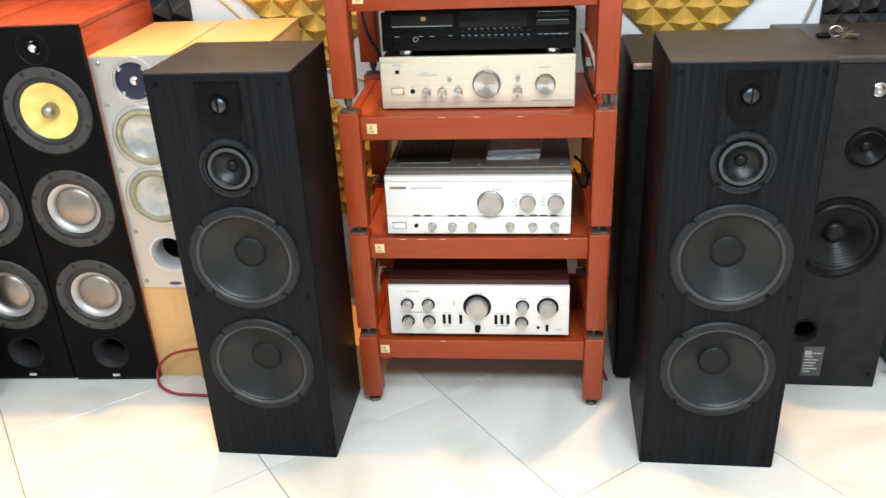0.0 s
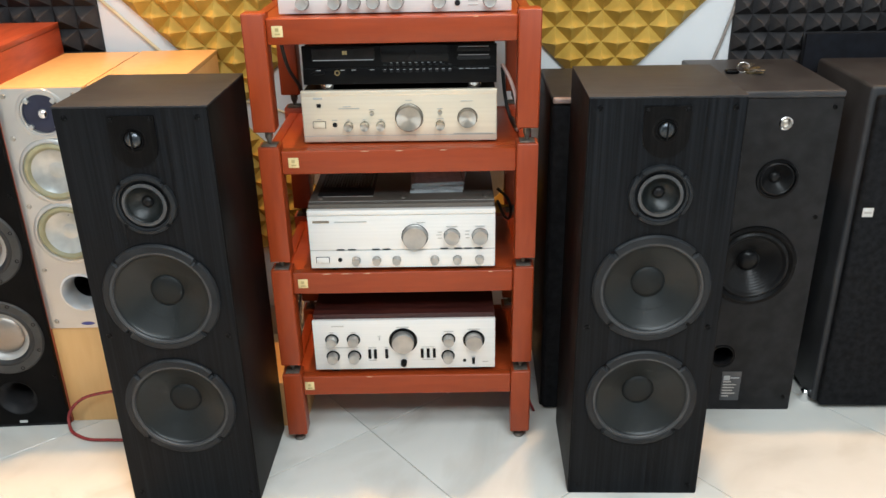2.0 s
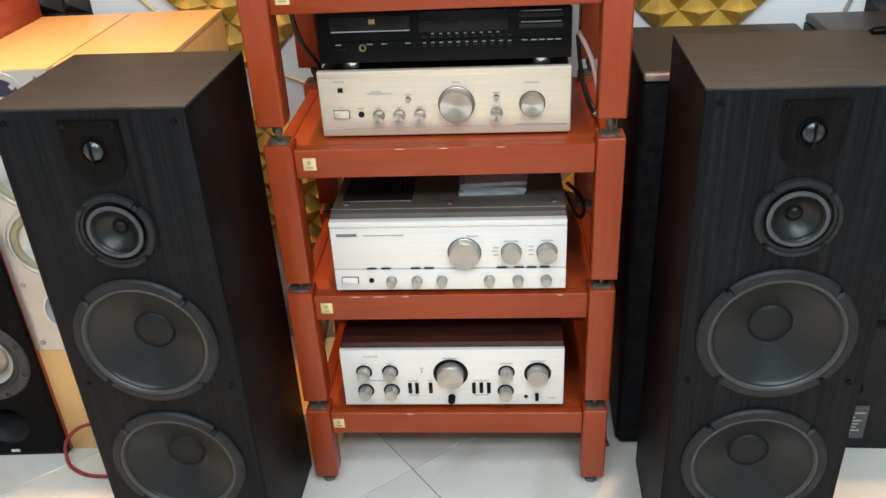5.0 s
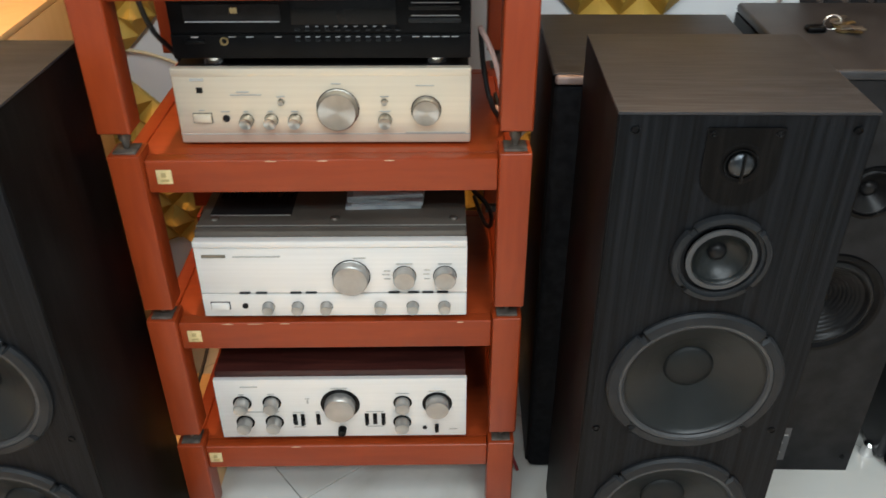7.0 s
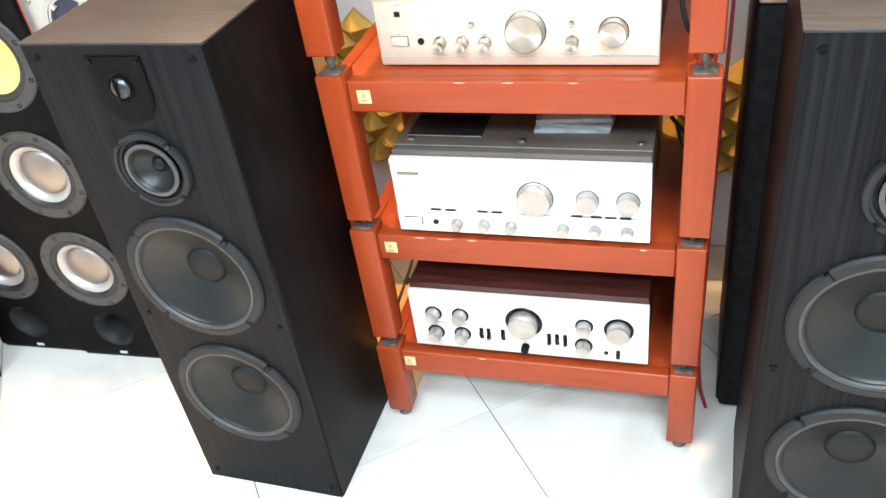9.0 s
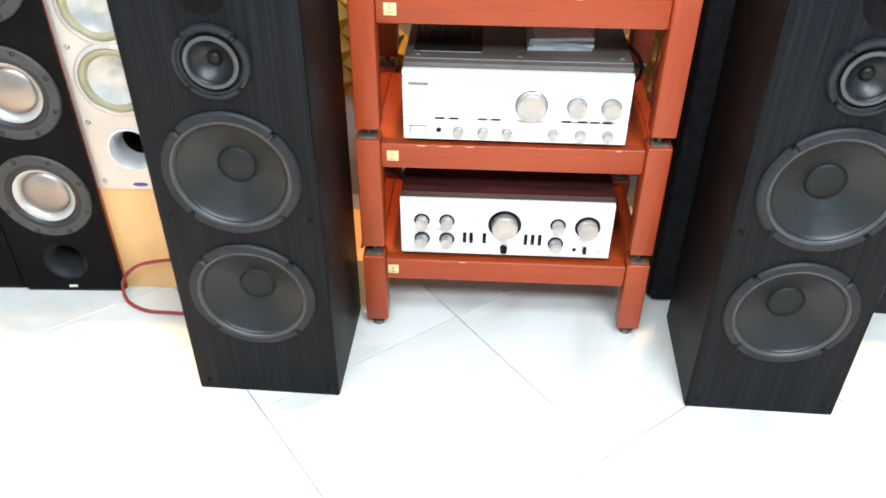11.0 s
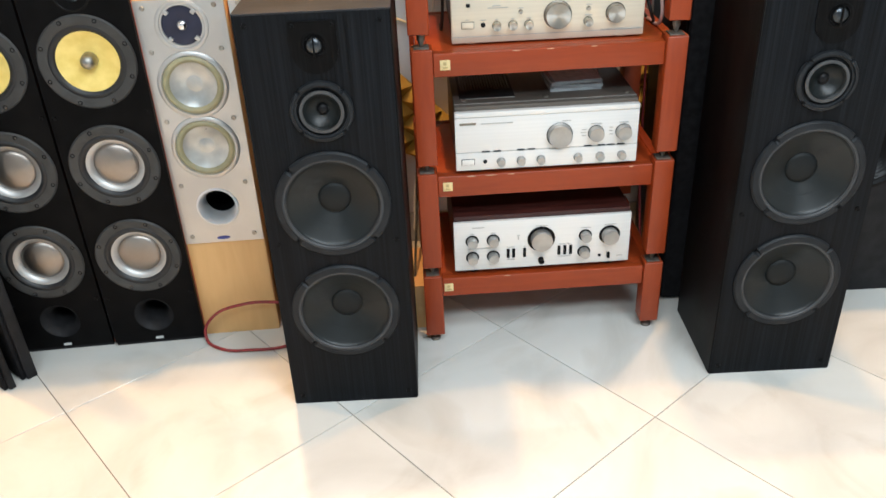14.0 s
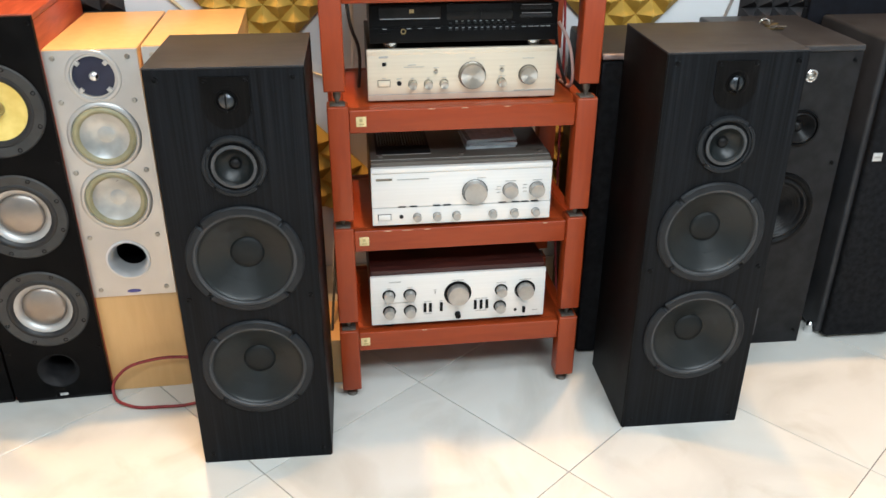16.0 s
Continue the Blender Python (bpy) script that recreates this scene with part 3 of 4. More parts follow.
def cherry_tower(x, y, label):
    """A black-fronted tower with red cherry sides, a yellow mid cone and two metal woofers."""
    W, D, H = 0.244, 0.452, 0.990
    t = thing("floor_speaker", (x, y, 0), label, "loudspeaker", "pair of cherry tower loudspeakers", turn=(0, 0, 4))
    part("cabinet", shell(W - 0.004, D, H - 0.014, 0.014), CHERRY, t, "red cherry veneer sides")
    part("top_board", box(-W / 2 + 0.002, W / 2 - 0.002, 0.012, D, H - 0.014, H, 0.002), CHERRY, t, "red cherry veneer top")
    zs = (0.936, 0.785, 0.528, 0.277, 0.094)
    part("baffle", baffle(W - 0.006, [(0.012, 0.160, 0, zs[4], 0.050), (0.160, 0.405, 0, zs[3], 0.086), (0.405, 0.66, 0, zs[2], 0.086),
                                      (0.66, 0.905, 0, zs[1], 0.086), (0.905, H - 0.004, 0, zs[0], 0.018)], 0.02), CHERRY_FRONT, t, "textured brownish black front")
    part("plinth", box(-W / 2 + 0.004, W / 2 - 0.004, 0.004, D, 0.0, 0.0125, 0.003), BLACK_PAINT, t)
    tw = part("tweeter", lathe([(0.018, -0.012), (0.030, -0.004), (0.036, 0.0015), (0.040, 0.0)], 40), BLACK_PLASTIC, t, at=(0, 0, zs[0]))
    part("dome", lathe([(0.019, -0.011)] + dome(0.0145, -0.011, 0.019), 32), CHROME, tw, "bright metal dome")

    def ring(r):
        return lathe([(r * 0.78, -0.006), (r * 0.78, 0.003), (r * 0.83, 0.005), (r * 0.97, 0.005), (r, 0.002), (r, 0)], 56)

    socket = smooth(mesh_of(lathe([(0.0052, 0), (0.0050, 0.0010), (0.0036, 0.0010), (0.0030, 0.0003), (0, 0.0003)], 14), "screw"))

    def screws(parent, r):
        for i in range(8):
            a = math.radians(22.5 + 45 * i)
            part("screw", socket, GLASS_BLACK, parent, at=(r * math.cos(a), -0.0046, r * math.sin(a)))
    m = part("midrange", ring(0.1085), SCREWED_FRAME, t, "grey screwed driver frame", (0, 0, zs[1]))
    part("surround", lathe(arc(0.087, 0.0, 0.070, -0.003, 0.004), 56), RUBBER, m)
    part("cone", lathe([(0.0705, -0.003), (0.060, -0.006), (0.016, -0.020), (0, -0.021)], 56), KEVLAR, m, "yellow woven cone")
    part("phase_plug", lathe([(0.019, -0.021), (0.0185, -0.012)] + dome(0.018, -0.006, 0.020), 32), STEEL, m, "bronze-grey bullet-shaped plug")
    screws(m, 0.099)
    for z in (zs[2], zs[3]):
        w = part("woofer", ring(0.1065), SCREWED_FRAME, t, "grey screwed driver frame", (0, 0, z))
        part("surround", lathe(arc(0.086, 0.0, 0.068, -0.002, 0.006), 56), RUBBER, w)
        part("cone", lathe([(0.069, -0.002), (0.066, -0.0025), (0.058, -0.007), (0.0535, -0.0125), (0.0525, -0.0165), (0.044, -0.017)], 56), ALU_CONE, w, "silver metal cone")
        part("dust_cap", lathe([(0.053, -0.0155), (0.051, -0.0125), (0.045, -0.0090), (0.036, -0.0058), (0.026, -0.0034), (0.016, -0.0020), (0.008, -0.0013), (0.0, -0.0011)], 48), DISH, w, "shallow domed spun metal cap")
        screws(w, 0.097)
    part("port", lathe([(0.0515, 0.0006), (0.047, -0.003), (0.039, -0.011), (0.034, -0.024), (0.032, -0.045), (0.031, -0.12), (0, -0.12)], 40), BLACK_PAINT, t, at=(0, 0, zs[4]))
    part("badge", box(-0.010, 0.010, -0.002, 0.001, 0.016, 0.023, 0.0005), WHITE_BADGE, t, "small silver badge")
    for z in (0.658, 0.972, 0.155):
        for sx in (-0.108, 0.108):
            part("grille_socket", TOWER["screw"], BLACK_PLASTIC, t, at=(sx, 0, z))
    return t


cherry_tower(-1.151, 2.905, "black-fronted cherry tower loudspeaker with yellow and metal cones")
cherry_tower(-1.3975, 2.895, "black-fronted cherry tower loudspeaker at the row's end")


bx = thing("wooden_box", (-1.43, 3.283, 0.990), "reddish-brown varnished wooden box standing on the cherry loudspeakers", "box")
part("body", box(-0.165, 0.165, 0.0, 0.068, 0.0, 0.24, 0.024, 5), BOX_WOOD, bx)


def maple_tower(at, label, W=0.203, D=0.41, H=0.910, yaw=2.5):
    t = thing("floor_speaker", at, label, "loudspeaker", "pair of maple tower loudspeakers", turn=(0, 0, yaw))
    part("cabinet", shell(W, D, H - 0.012, 0.0015), MAPLE, t, "pale maple veneer sides")
    part("top_board", box(-W / 2, W / 2, 0, D, H - 0.012, H, 0.0015), MAPLE, t, "pale maple veneer top")
    zs = (0.849, 0.710, 0.553, 0.390)
    part("lower_front", box(-W / 2 + 0.003, W / 2 - 0.003, 0.0, 0.016, 0.0, 0.288, 0.001), MAPLE, t, "plain maple lower front")
    cells = [(0.289, 0.466, 0, zs[3], 0.046), (0.466, 0.632, 0, zs[2], 0.068), (0.632, 0.79, 0, zs[1], 0.068), (0.79, H - 0.002, 0, zs[0], 0.0455)]
    part("baffle", baffle(W - 0.002, cells, 0.02), SILVER_BAFFLE, t, "silver painted metal front", (0, -0.005, 0))
    tw = part("tweeter", lathe([(0.060, 0), (0.059, 0.0015), (0.055, 0.003), (0.051, 0.002), (0.047, -0.003), (0.0455, -0.006)], 48), SILVER_BAFFLE, t,
              "silver tweeter ring", (0, -0.005, zs[0]))
    part("plate", lathe([(0.0465, -0.006), (0.036, -0.0045), (0.016, -0.006), (0, -0.006)], 40), NAVY_DOME, tw, "dark blue-black plate")
    part("dome", lathe(dome(0.0125, -0.005, 0.010), 28), CHROME, tw, "bright dome")
    for i in range(4):
        a = math.radians(45 + 90 * i)
        part("tab", box(-0.006, 0.006, -0.0035, 0.004, -0.005, 0.005, 0.001), SILVER_BAFFLE, tw, at=(0.0435 * math.cos(a), 0, 0.0435 * math.sin(a)), turn=(0, -math.degrees(a), 0))
    for z in zs[1:3]:
        w = part("woofer", lathe([(0.082, 0), (0.081, 0.003), (0.076, 0.006), (0.072, 0.006), (0.069, 0.002), (0.068, -0.004)], 56), SILVER_BAFFLE, t,
                 "silver driver ring", (0, -0.005, z))
        part("surround", lathe(arc(0.071, 0.001, 0.054, 0.0, 0.006), 56), CREAM_SURROUND, w, "cream rubber surround")
        part("cone", lathe([(0.0545, 0.0005), (0.050, -0.002), (0.034, -0.0095), (0.020, -0.0135), (0.0185, -0.0132), (0.012, -0.0118), (0.006, -0.0110), (0, -0.0108)], 56), PALE_CONE, w, "pearl grey cone")
    part("port", lathe([(0.053, 0), (0.052, 0.002), (0.048, 0.003), (0.046, 0.0005), (0.0420, -0.007), (0.0395, -0.017), (0.0385, -0.030), (0.0380, -0.052), (0.0400, -0.054)], 48), PORT_SILVER, t,
         "satin silver port flare", (0, -0.005, zs[3]))
    part("port_tube", lathe([(0.0392, -0.052), (0.0375, -0.055), (0.0365, -0.08), (0.0360, -0.13), (0, -0.13)], 40), BLACK_PLASTIC, t, at=(0, -0.005, zs[3]))
    head = lathe([(0.0058, 0), (0.0058, 0.002), (0.0045, 0.0035), (0.002, 0.0035), (0.0018, 0.002), (0, 0.002)], 16)
    me = smooth(mesh_of(head, "screw"))
    for z in (0.892, 0.7925, 0.624, 0.455, 0.3095):
        for sx in (-0.079, 0.079):
            part("screw", me, STEEL, t, at=(sx, -0.005, z))
    part("badge", lathe([(0.017, 0.0), (0.017, 0.0012), (0.0, 0.0014)], 32), BLUE, t, "oval blue badge", (0, -0.005, 0.302)).scale = (1, 1, 0.27)
    return t


maple_tower((-0.934, 2.940, 0), "pale maple tower loudspeaker with silver front and cream cones")
maple_tower((-0.724, 2.955, 0), "pale maple tower loudspeaker mostly hidden behind the black tower", H=0.912, D=0.40)


# ---- dark loudspeakers near the east side ----
def plain_tower(name, at, W, D, H, label, round_front=0.02, cloth=CLOTH):
    t = thing(name, at, label, "loudspeaker")
    part("cabinet", box(-W / 2, W / 2, 0.022, D, 0, H, 0.004), VINYL_SIDE, t)
    part("grille", box(-W / 2 + 0.004, W / 2 - 0.004, 0.0, 0.0215, 0.006, H - 0.012, round_front * 0.5, 4), cloth, t, "black cloth grille")
    part("top_board", box(-W / 2 + 0.001, W / 2 - 0.001, 0.012, D - 0.002, H - 0.002, H + 0.006, 0.004, 3), VINYL_TOP_SHEEN, t)
    return t


hs = plain_tower("floor_speaker", (0.408, 2.985, 0), 0.350, 0.32, 0.856, "dark cloth-fronted loudspeaker behind the black tower")
# Pale strip paints the warm reflection along the top front edge.
part("front_lip", box(-0.171, 0.171, -0.001, 0.0118, 0.8465, 0.8610, 0.005, 4), LIP_HIGHLIGHT, hs, "rounded front edge with a pinkish highlight painted on")


def studio_tower():
    W, D, H = 0.290, 0.355, 0.872
    t = thing("floor_speaker", (0.757, 2.990, 0), "black floor loudspeaker with ribbed woofer and grey label", "loudspeaker")
    part("cabinet", shell(W, D, H - 0.0182, 0.0015), VINYL_SIDE, t)
    part("top_board", box(-W / 2, W / 2, -0.0045, D, H - 0.018, H, 0.006, 4), SATIN_BLACK, t, "satin black top with a rounded front edge")
    cx = 0.019
    part("baffle", baffle(W - 0.004, [(0.0, 0.30, -0.051, 0.167, 0.028), (0.30, 0.57, cx - 0.028, 0.430, 0.092), (0.57, 0.735, cx, 0.658, 0.045),
                                      (0.735, H - 0.0185, cx, 0.795, 0.014)]), BLACK_PAINT, t, "textured black front")
    tw = part("tweeter", lathe([(0.014, -0.01), (0.016, 0.002), (0.013, 0.004), (0.011, -0.002), (0.010, -0.004)], 28), CHROME, t, "small chrome tweeter", (cx, 0, 0.795))
    part("dome", lathe(dome(0.0108, -0.006, 0.008), 24), STEEL, tw)
    m = part("midrange", lathe([(0.050, 0), (0.049, 0.003), (0.044, 0.004), (0.041, 0.0), (0.040, -0.004)], 44), BLACK_PLASTIC, t, at=(cx, 0, 0.658))
    part("cone", lathe(arc(0.041, 0.0, 0.034, -0.002, 0.003, 4) + [(0.014, -0.018), (0, -0.018)], 44), CONE_GLOSS, m)
    part("dust_cap", lathe(dome(0.014, -0.018, 0.010), 24), CONE_GLOSS, m)
    w = part("woofer", lathe([(0.108, 0), (0.106, 0.004), (0.098, 0.005), (0.090, 0.0), (0.089, -0.004)], 60), BLACK_PLASTIC, t, at=(cx - 0.028, 0, 0.430))
    cone = arc(0.090, 0.0, 0.076, -0.002, 0.006)
    for i in range(1, 25):
        cone.append((0.076 - 0.048 * i / 24, -0.002 - 0.034 * i / 24 + (0.0007 if i % 3 == 0 else 0)))
    part("cone", lathe(cone + [(0, -0.037)], 60), CONE_GLOSS, w, "glossy ribbed cone")
    part("dust_cap", lathe(dome(0.028, -0.036, 0.016), 32), CONE_GLOSS, w)
    part("port", lathe([(0.034, 0), (0.033, 0.002), (0.029, 0.0), (0.027, -0.10), (0, -0.10)], 36), BLACK_PLASTIC, t, at=(-0.051, 0, 0.167))
    lab = part("label", box(-0.044, 0.006, -0.0015, 0.0005, 0.030, 0.120, 0.0004), LABEL_GREY, t, "grey printed rating label")
    part("print", box(-0.040, -0.024, -0.003, -0.001, 0.094, 0.108, 0), PRINT_PALE, lab)
    part("print", box(-0.022, 0.001, -0.003, -0.001, 0.100, 0.1025, 0), PRINT_PALE, lab)
    for i, wd in enumerate((0.020, 0.034, 0.030, 0.026, 0.034, 0.018)):
        part("print", box(-0.040, -0.040 + wd, -0.003, -0.001, 0.088 - 0.009 * i, 0.0905 - 0.009 * i, 0), PRINT_GREY, lab)
    for x in (-0.125, 0.125):
        for z in (0.832, 0.56, 0.04):
            part("grille_socket", TOWER["screw"], BLACK_PLASTIC, t, at=(x, 0, z))
    return t


studio_tower()


def footed_tower(at, label):
    W, D, H = 0.218, 0.345, 0.876
    t = thing("floor_speaker", at, label, "loudspeaker")
    part("cabinet", box(-W / 2, W / 2, 0.025, D, 0.012, H, 0.009, 4), SATIN_BLACK, t, "satin black cabinet")
    part("grille", box(-W / 2 + 0.012, W / 2 - 0.004, 0.0, 0.0245, 0.014, H - 0.02, 0.008, 3), CLOTH, t, "black cloth grille")
    b = part("badge", box(-0.086, -0.061, -0.002, 0.0005, 0.562, 0.585, 0.0006), WHITE_BADGE, t, "small pale square badge")
    part("print", box(-0.082, -0.065, -0.003, -0.0015, 0.571, 0.576, 0), PRINT_GREY, b)
    for x in (-W / 2 - 0.006, W / 2 - 0.014):
        for y in (0.052, D - 0.03):
            part("foot", turned_up([(0.013, 0), (0.014, 0.004), (0.012, 0.03), (0.008, 0.034), (0, 0.034)], 20, centre=(x, y, 0)), CHROME, t, "short chrome foot")
    return t


footed_tower((1.076, 2.985, 0), "black cloth-grilled loudspeaker on short chrome feet")
footed_tower((1.317, 2.985, 0), "black cloth-grilled loudspeaker standing by its twin")
dp = thing("panel_speaker", (1.305, 3.347, 0), "dark navy cloth panel standing against the black foam", "loudspeaker")
part("grille", box(-0.37, 0.37, 0.0, 0.014, 0.0, 0.936, 0.003), NAVY, dp)

# keys on the studio speaker
keys = thing("key_ring", (0.724, 3.175, 0.872), "bunch of brass and steel keys on a ring", "keys")
ring_me = tube([(0.014 * math.cos(a), 0.004, 0.013 + 0.0125 * math.sin(a)) for a in [2 * math.pi * i / 12 for i in range(13)]], 0.0018, "ring")
part("ring", ring_me, CHROME, keys)
for i, (kx, ky, ang, m) in enumerate(((0.016, -0.008, -28, BRASS), (0.020, 0.000, -8, STEEL), (0.014, 0.006, 22, BRASS), (0.020, -0.014, -50, STEEL), (0.010, 0.010, 48, STEEL))):
    k = lathe([(0.011, 0), (0.011, 0.0026), (0.004, 0.0026), (0.004, 0)], 18)
    bmesh.ops.transform(k, matrix=pose(0, 0, 0, -90, 0, 0), verts=k.verts)
    box(0.009, 0.031, -0.004, 0.004, 0.0, 0.0026, 0.0004, 1, k)
    for n in range(3):
        box(0.014 + n * 0.006, 0.017 + n * 0.006, -0.0065, -0.0035, 0.0, 0.0024, 0, 1, k)
    part("key", k, m, keys, at=(kx, ky, 0.001 + 0.0028 * i), turn=(0, -5, ang))
part("fob", box(-0.046, -0.014, -0.016, 0.006, 0.0005, 0.011, 0.004, 3), BLACK_PLASTIC, keys, "black plastic key fob")



# ---- equipment rack ----
rack = thing("audio_rack", (-0.1135, 2.8475, 0), "four-tier red lacquered wooden equipment rack on small feet", "rack", turn=(0, 0, 1.6))
RD = 0.39
PW = 0.048
tiers = [(1.079, 0.827, -0.003), (0.793, 0.516, 0.0015), (0.493, 0.234, -0.0005), (0.206, 0.026, -0.001)]
plates = (-0.241, -0.233, -0.238, -0.246)


def scuffed(bm, seed, amount=0.0006):
    rng = random.Random(seed)
    for v in bm.verts:
        v.co += Vector((rng.uniform(-1, 1), rng.uniform(-1, 1), rng.uniform(-1, 1))) * amount
    return bm


for k, (top, bot, dx) in enumerate(tiers):
    xl, xr = -0.2855 + dx, 0.284 + dx + (0.004 if k == 0 else 0)
    for x in (xl, xr):
        for y in (PW / 2, RD - PW / 2):
            part("post", scuffed(box(-PW / 2, PW / 2, -PW / 2, PW / 2, bot, top, 0.003, 3), k * 9 + 1), RACK_POST, rack, at=(x, y, 0))
            cap = box(-0.017, 0.017, -0.017, 0.017, top - 0.001, top + 0.003, 0.001)
            if k:
                part("pin_plate", cap, PIN_STEEL, rack, "dusty steel plate on the post", (x, y, 0))
                part("pin", turned_up([(0.0, 0.0), (0.004, 0.001), (0.006, 0.010), (0.009, 0.016), (0.009, tiers[k - 1][1] - top - 0.0025), (0, tiers[k - 1][1] - top - 0.0025)], 16,
                                      centre=(0, 0, top + 0.0028)), PIN_STEEL, rack, "dull grey metal spacer pin", (x, y, 0))
            else:
                cap.free()
            if k == 3:
                part("foot", turned_up([(0.0, 0.0), (0.013, 0.0), (0.014, 0.003), (0.012, 0.007), (0.005, 0.010), (0.005, 0.0245), (0, 0.0245)], 20, centre=(x, y, 0)), PIN_STEEL, rack, "small dark bronze screw foot")
    bz1, bz0 = top - 0.012, top - 0.012 - 0.054
    ix0, ix1 = xl + PW / 2 + 0.0005, xr - PW / 2 - 0.0005
    part("front_rail", scuffed(box(ix0, ix1, 0.010, 0.034, bz0, bz1, 0.003, 3), k + 50, 0.0004), RACK, rack)
    rng = random.Random(70 + k)
    rail = [o for o in rack.children if o.name.startswith("front_rail")][-1]
    for c in range((1, 3, 4, 2)[k]):
        cx, cw = rng.uniform(ix0 + 0.05, ix1 - 0.05), rng.uniform(0.004, 0.016)
        chip = bmesh.new()
        ring = [chip.verts.new((cx + cw * math.cos(a) * rng.uniform(0.7, 1.0), 0.0098, bz1 - 0.0022 + 0.0009 * math.sin(a) * rng.uniform(0.6, 1.2))) for a in [2 * math.pi * i / 14 for i in range(14)]]
        rear = [chip.verts.new((v.co.x, 0.0125, v.co.z)) for v in ring]
        chip.faces.new(ring)
        for i in range(14):
            chip.faces.new((ring[i], ring[(i + 1) % 14], rear[(i + 1) % 14], rear[i]))
        part("chip", chip, CHIP, rail, "pale chipped lacquer")
    part("back_rail", box(ix0, ix1, RD - 0.034, RD - 0.010, bz0, bz1, 0.003, 3), RACK, rack)
    for x in (xl, xr):
        part("side_rail", box(x - 0.012, x + 0.012, PW + 0.0005, RD - PW - 0.0005, bz0, bz1, 0.003, 3), RACK, rack)
    part("shelf", box(xl + 0.0125, xr - 0.0125, 0.0345, RD - 0.0345, bz1 - 0.018, bz1 - 0.0005, 0.001), RACK, rack)
    pl = part("name_plate", box(-0.0115, 0.0115, -0.0015, 0.0, -0.0115, 0.0115, 0.0005), PLATE, rack, "small cream brass maker's plate", (plates[k], 0.010, (bz0 + bz1) / 2 + 0.001))
    part("print", box(-0.004, 0.003, -0.0028, -0.001, 0.000, 0.007, 0.0), PRINT_GOLD, pl)
    part("print", box(-0.005, 0.006, -0.0028, -0.001, -0.007, -0.004, 0.0), PRINT_GOLD, pl)


# ---- hi-fi units ----
def knob(r, h, seg=36, skirt=True):
    prof = [(r * 1.04, 0), (r * 1.04, h * 0.10)] if skirt else []
    prof += [(r, h * 0.15 if skirt else 0), (r * 0.985, h * 0.90), (r * 0.93, h), (r * 0.86, h * 0.985), (r * 0.4, h * 0.94), (0, h * 0.91)]
    return smooth(mesh_of(lathe(prof, seg), "knob"))


def dark_recess(parent, r):
    """The dark gap round a knob's foot."""
    part("recess", lathe([(r * 1.09, 0), (r * 1.09, 0.0006), (r * 0.98, 0.0006)], 36), GLASS_BLACK, parent)


def bars(parent, rows, mat, y=-0.0018):
    for x, z, w, h in rows:
        part("print", box(x - w / 2, x + w / 2, y, 0.0005, z - h / 2, z + h / 2, 0), mat, parent)


def feet(t, W, D, h, mat=CHROME, r=0.020):
    for x in (-W / 2 + 0.047, W / 2 - 0.047):
        for y in (0.030, D - 0.05):
            part("foot", turned_up([(0, 0), (r * 0.92, 0), (r, 0.002), (r, h - 0.001), (0, h - 0.001)], 24, centre=(x, y, 0)), mat, t, "round metal foot")


SHELF = [t[0] - 0.0125 for t in tiers]

# champagne integrated amplifier
a1 = thing("amplifier", (-0.1115, 2.906, SHELF[1]), "champagne gold integrated amplifier with large volume knob", "amplifier", turn=(0, 0, 0.8))
FH = 0.0065
part("chassis", box(-0.214, 0.214, 0.012, 0.340, FH, FH + 0.112, 0.002), LID_DARK, a1, "black steel case")
fp = part("front_panel", box(-0.2175, 0.2175, 0.0, 0.0118, FH - 0.002, FH + 0.116, 0.003, 3), CHAMPAGNE, a1, "champagne aluminium panel")
part("groove", box(-0.217, 0.217, -0.0004, 0.003, FH + 0.0125, FH + 0.0138, 0), PRINT_GREY, fp)
part("top_lip", box(-0.217, 0.217, -0.0008, 0.010, FH + 0.103, FH + 0.1155, 0.002), CHAMPAGNE, fp)
zc = SHELF[1] + 0.006
dark_recess(part("volume_knob", knob(0.0295, 0.017), KNOB, a1, "turned aluminium volume knob", (0.0215, -0.0001, 0.8465 - zc)), 0.029)
dark_recess(part("selector_knob", knob(0.0205, 0.015), KNOB, a1, at=(0.1515, -0.0001, 0.8445 - zc)), 0.0205)
kn = knob(0.0095, 0.016, 24)
for x in (-0.115, -0.079, -0.043, 0.0905):
    dark_recess(part("small_knob", kn, KNOB, a1, at=(x, -0.0001, 0.8285 - zc)), 0.0095)
kt = knob(0.0045, 0.006, 16)
for x in (-0.0615, 0.0905):
    dark_recess(part("push_button", kt, KNOB, a1, at=(x, -0.0001, 0.857 - zc)), 0.0045)
pb = part("power_button", box(-0.193, -0.167, -0.005, 0.001, 0.826 - zc, 0.839 - zc, 0.001), CHAMPAGNE, a1)
part("surround", box(-0.1945, -0.1655, -0.0012, 0.0, 0.8245 - zc, 0.8405 - zc, 0), PRINT_BRONZE, pb)
part("jack", lathe([(0.0055, 0), (0.0054, 0.0015), (0.0040, 0.0018), (0.0034, 0.0008), (0, 0.0006)], 18), BLACK_PAINT, a1, at=(-0.1455, 0, 0.8315 - zc))
part("indicator_window", box(-0.183, -0.174, -0.002, 0.001, 0.872 - zc, 0.880 - zc, 0), GLASS_BLACK, a1)
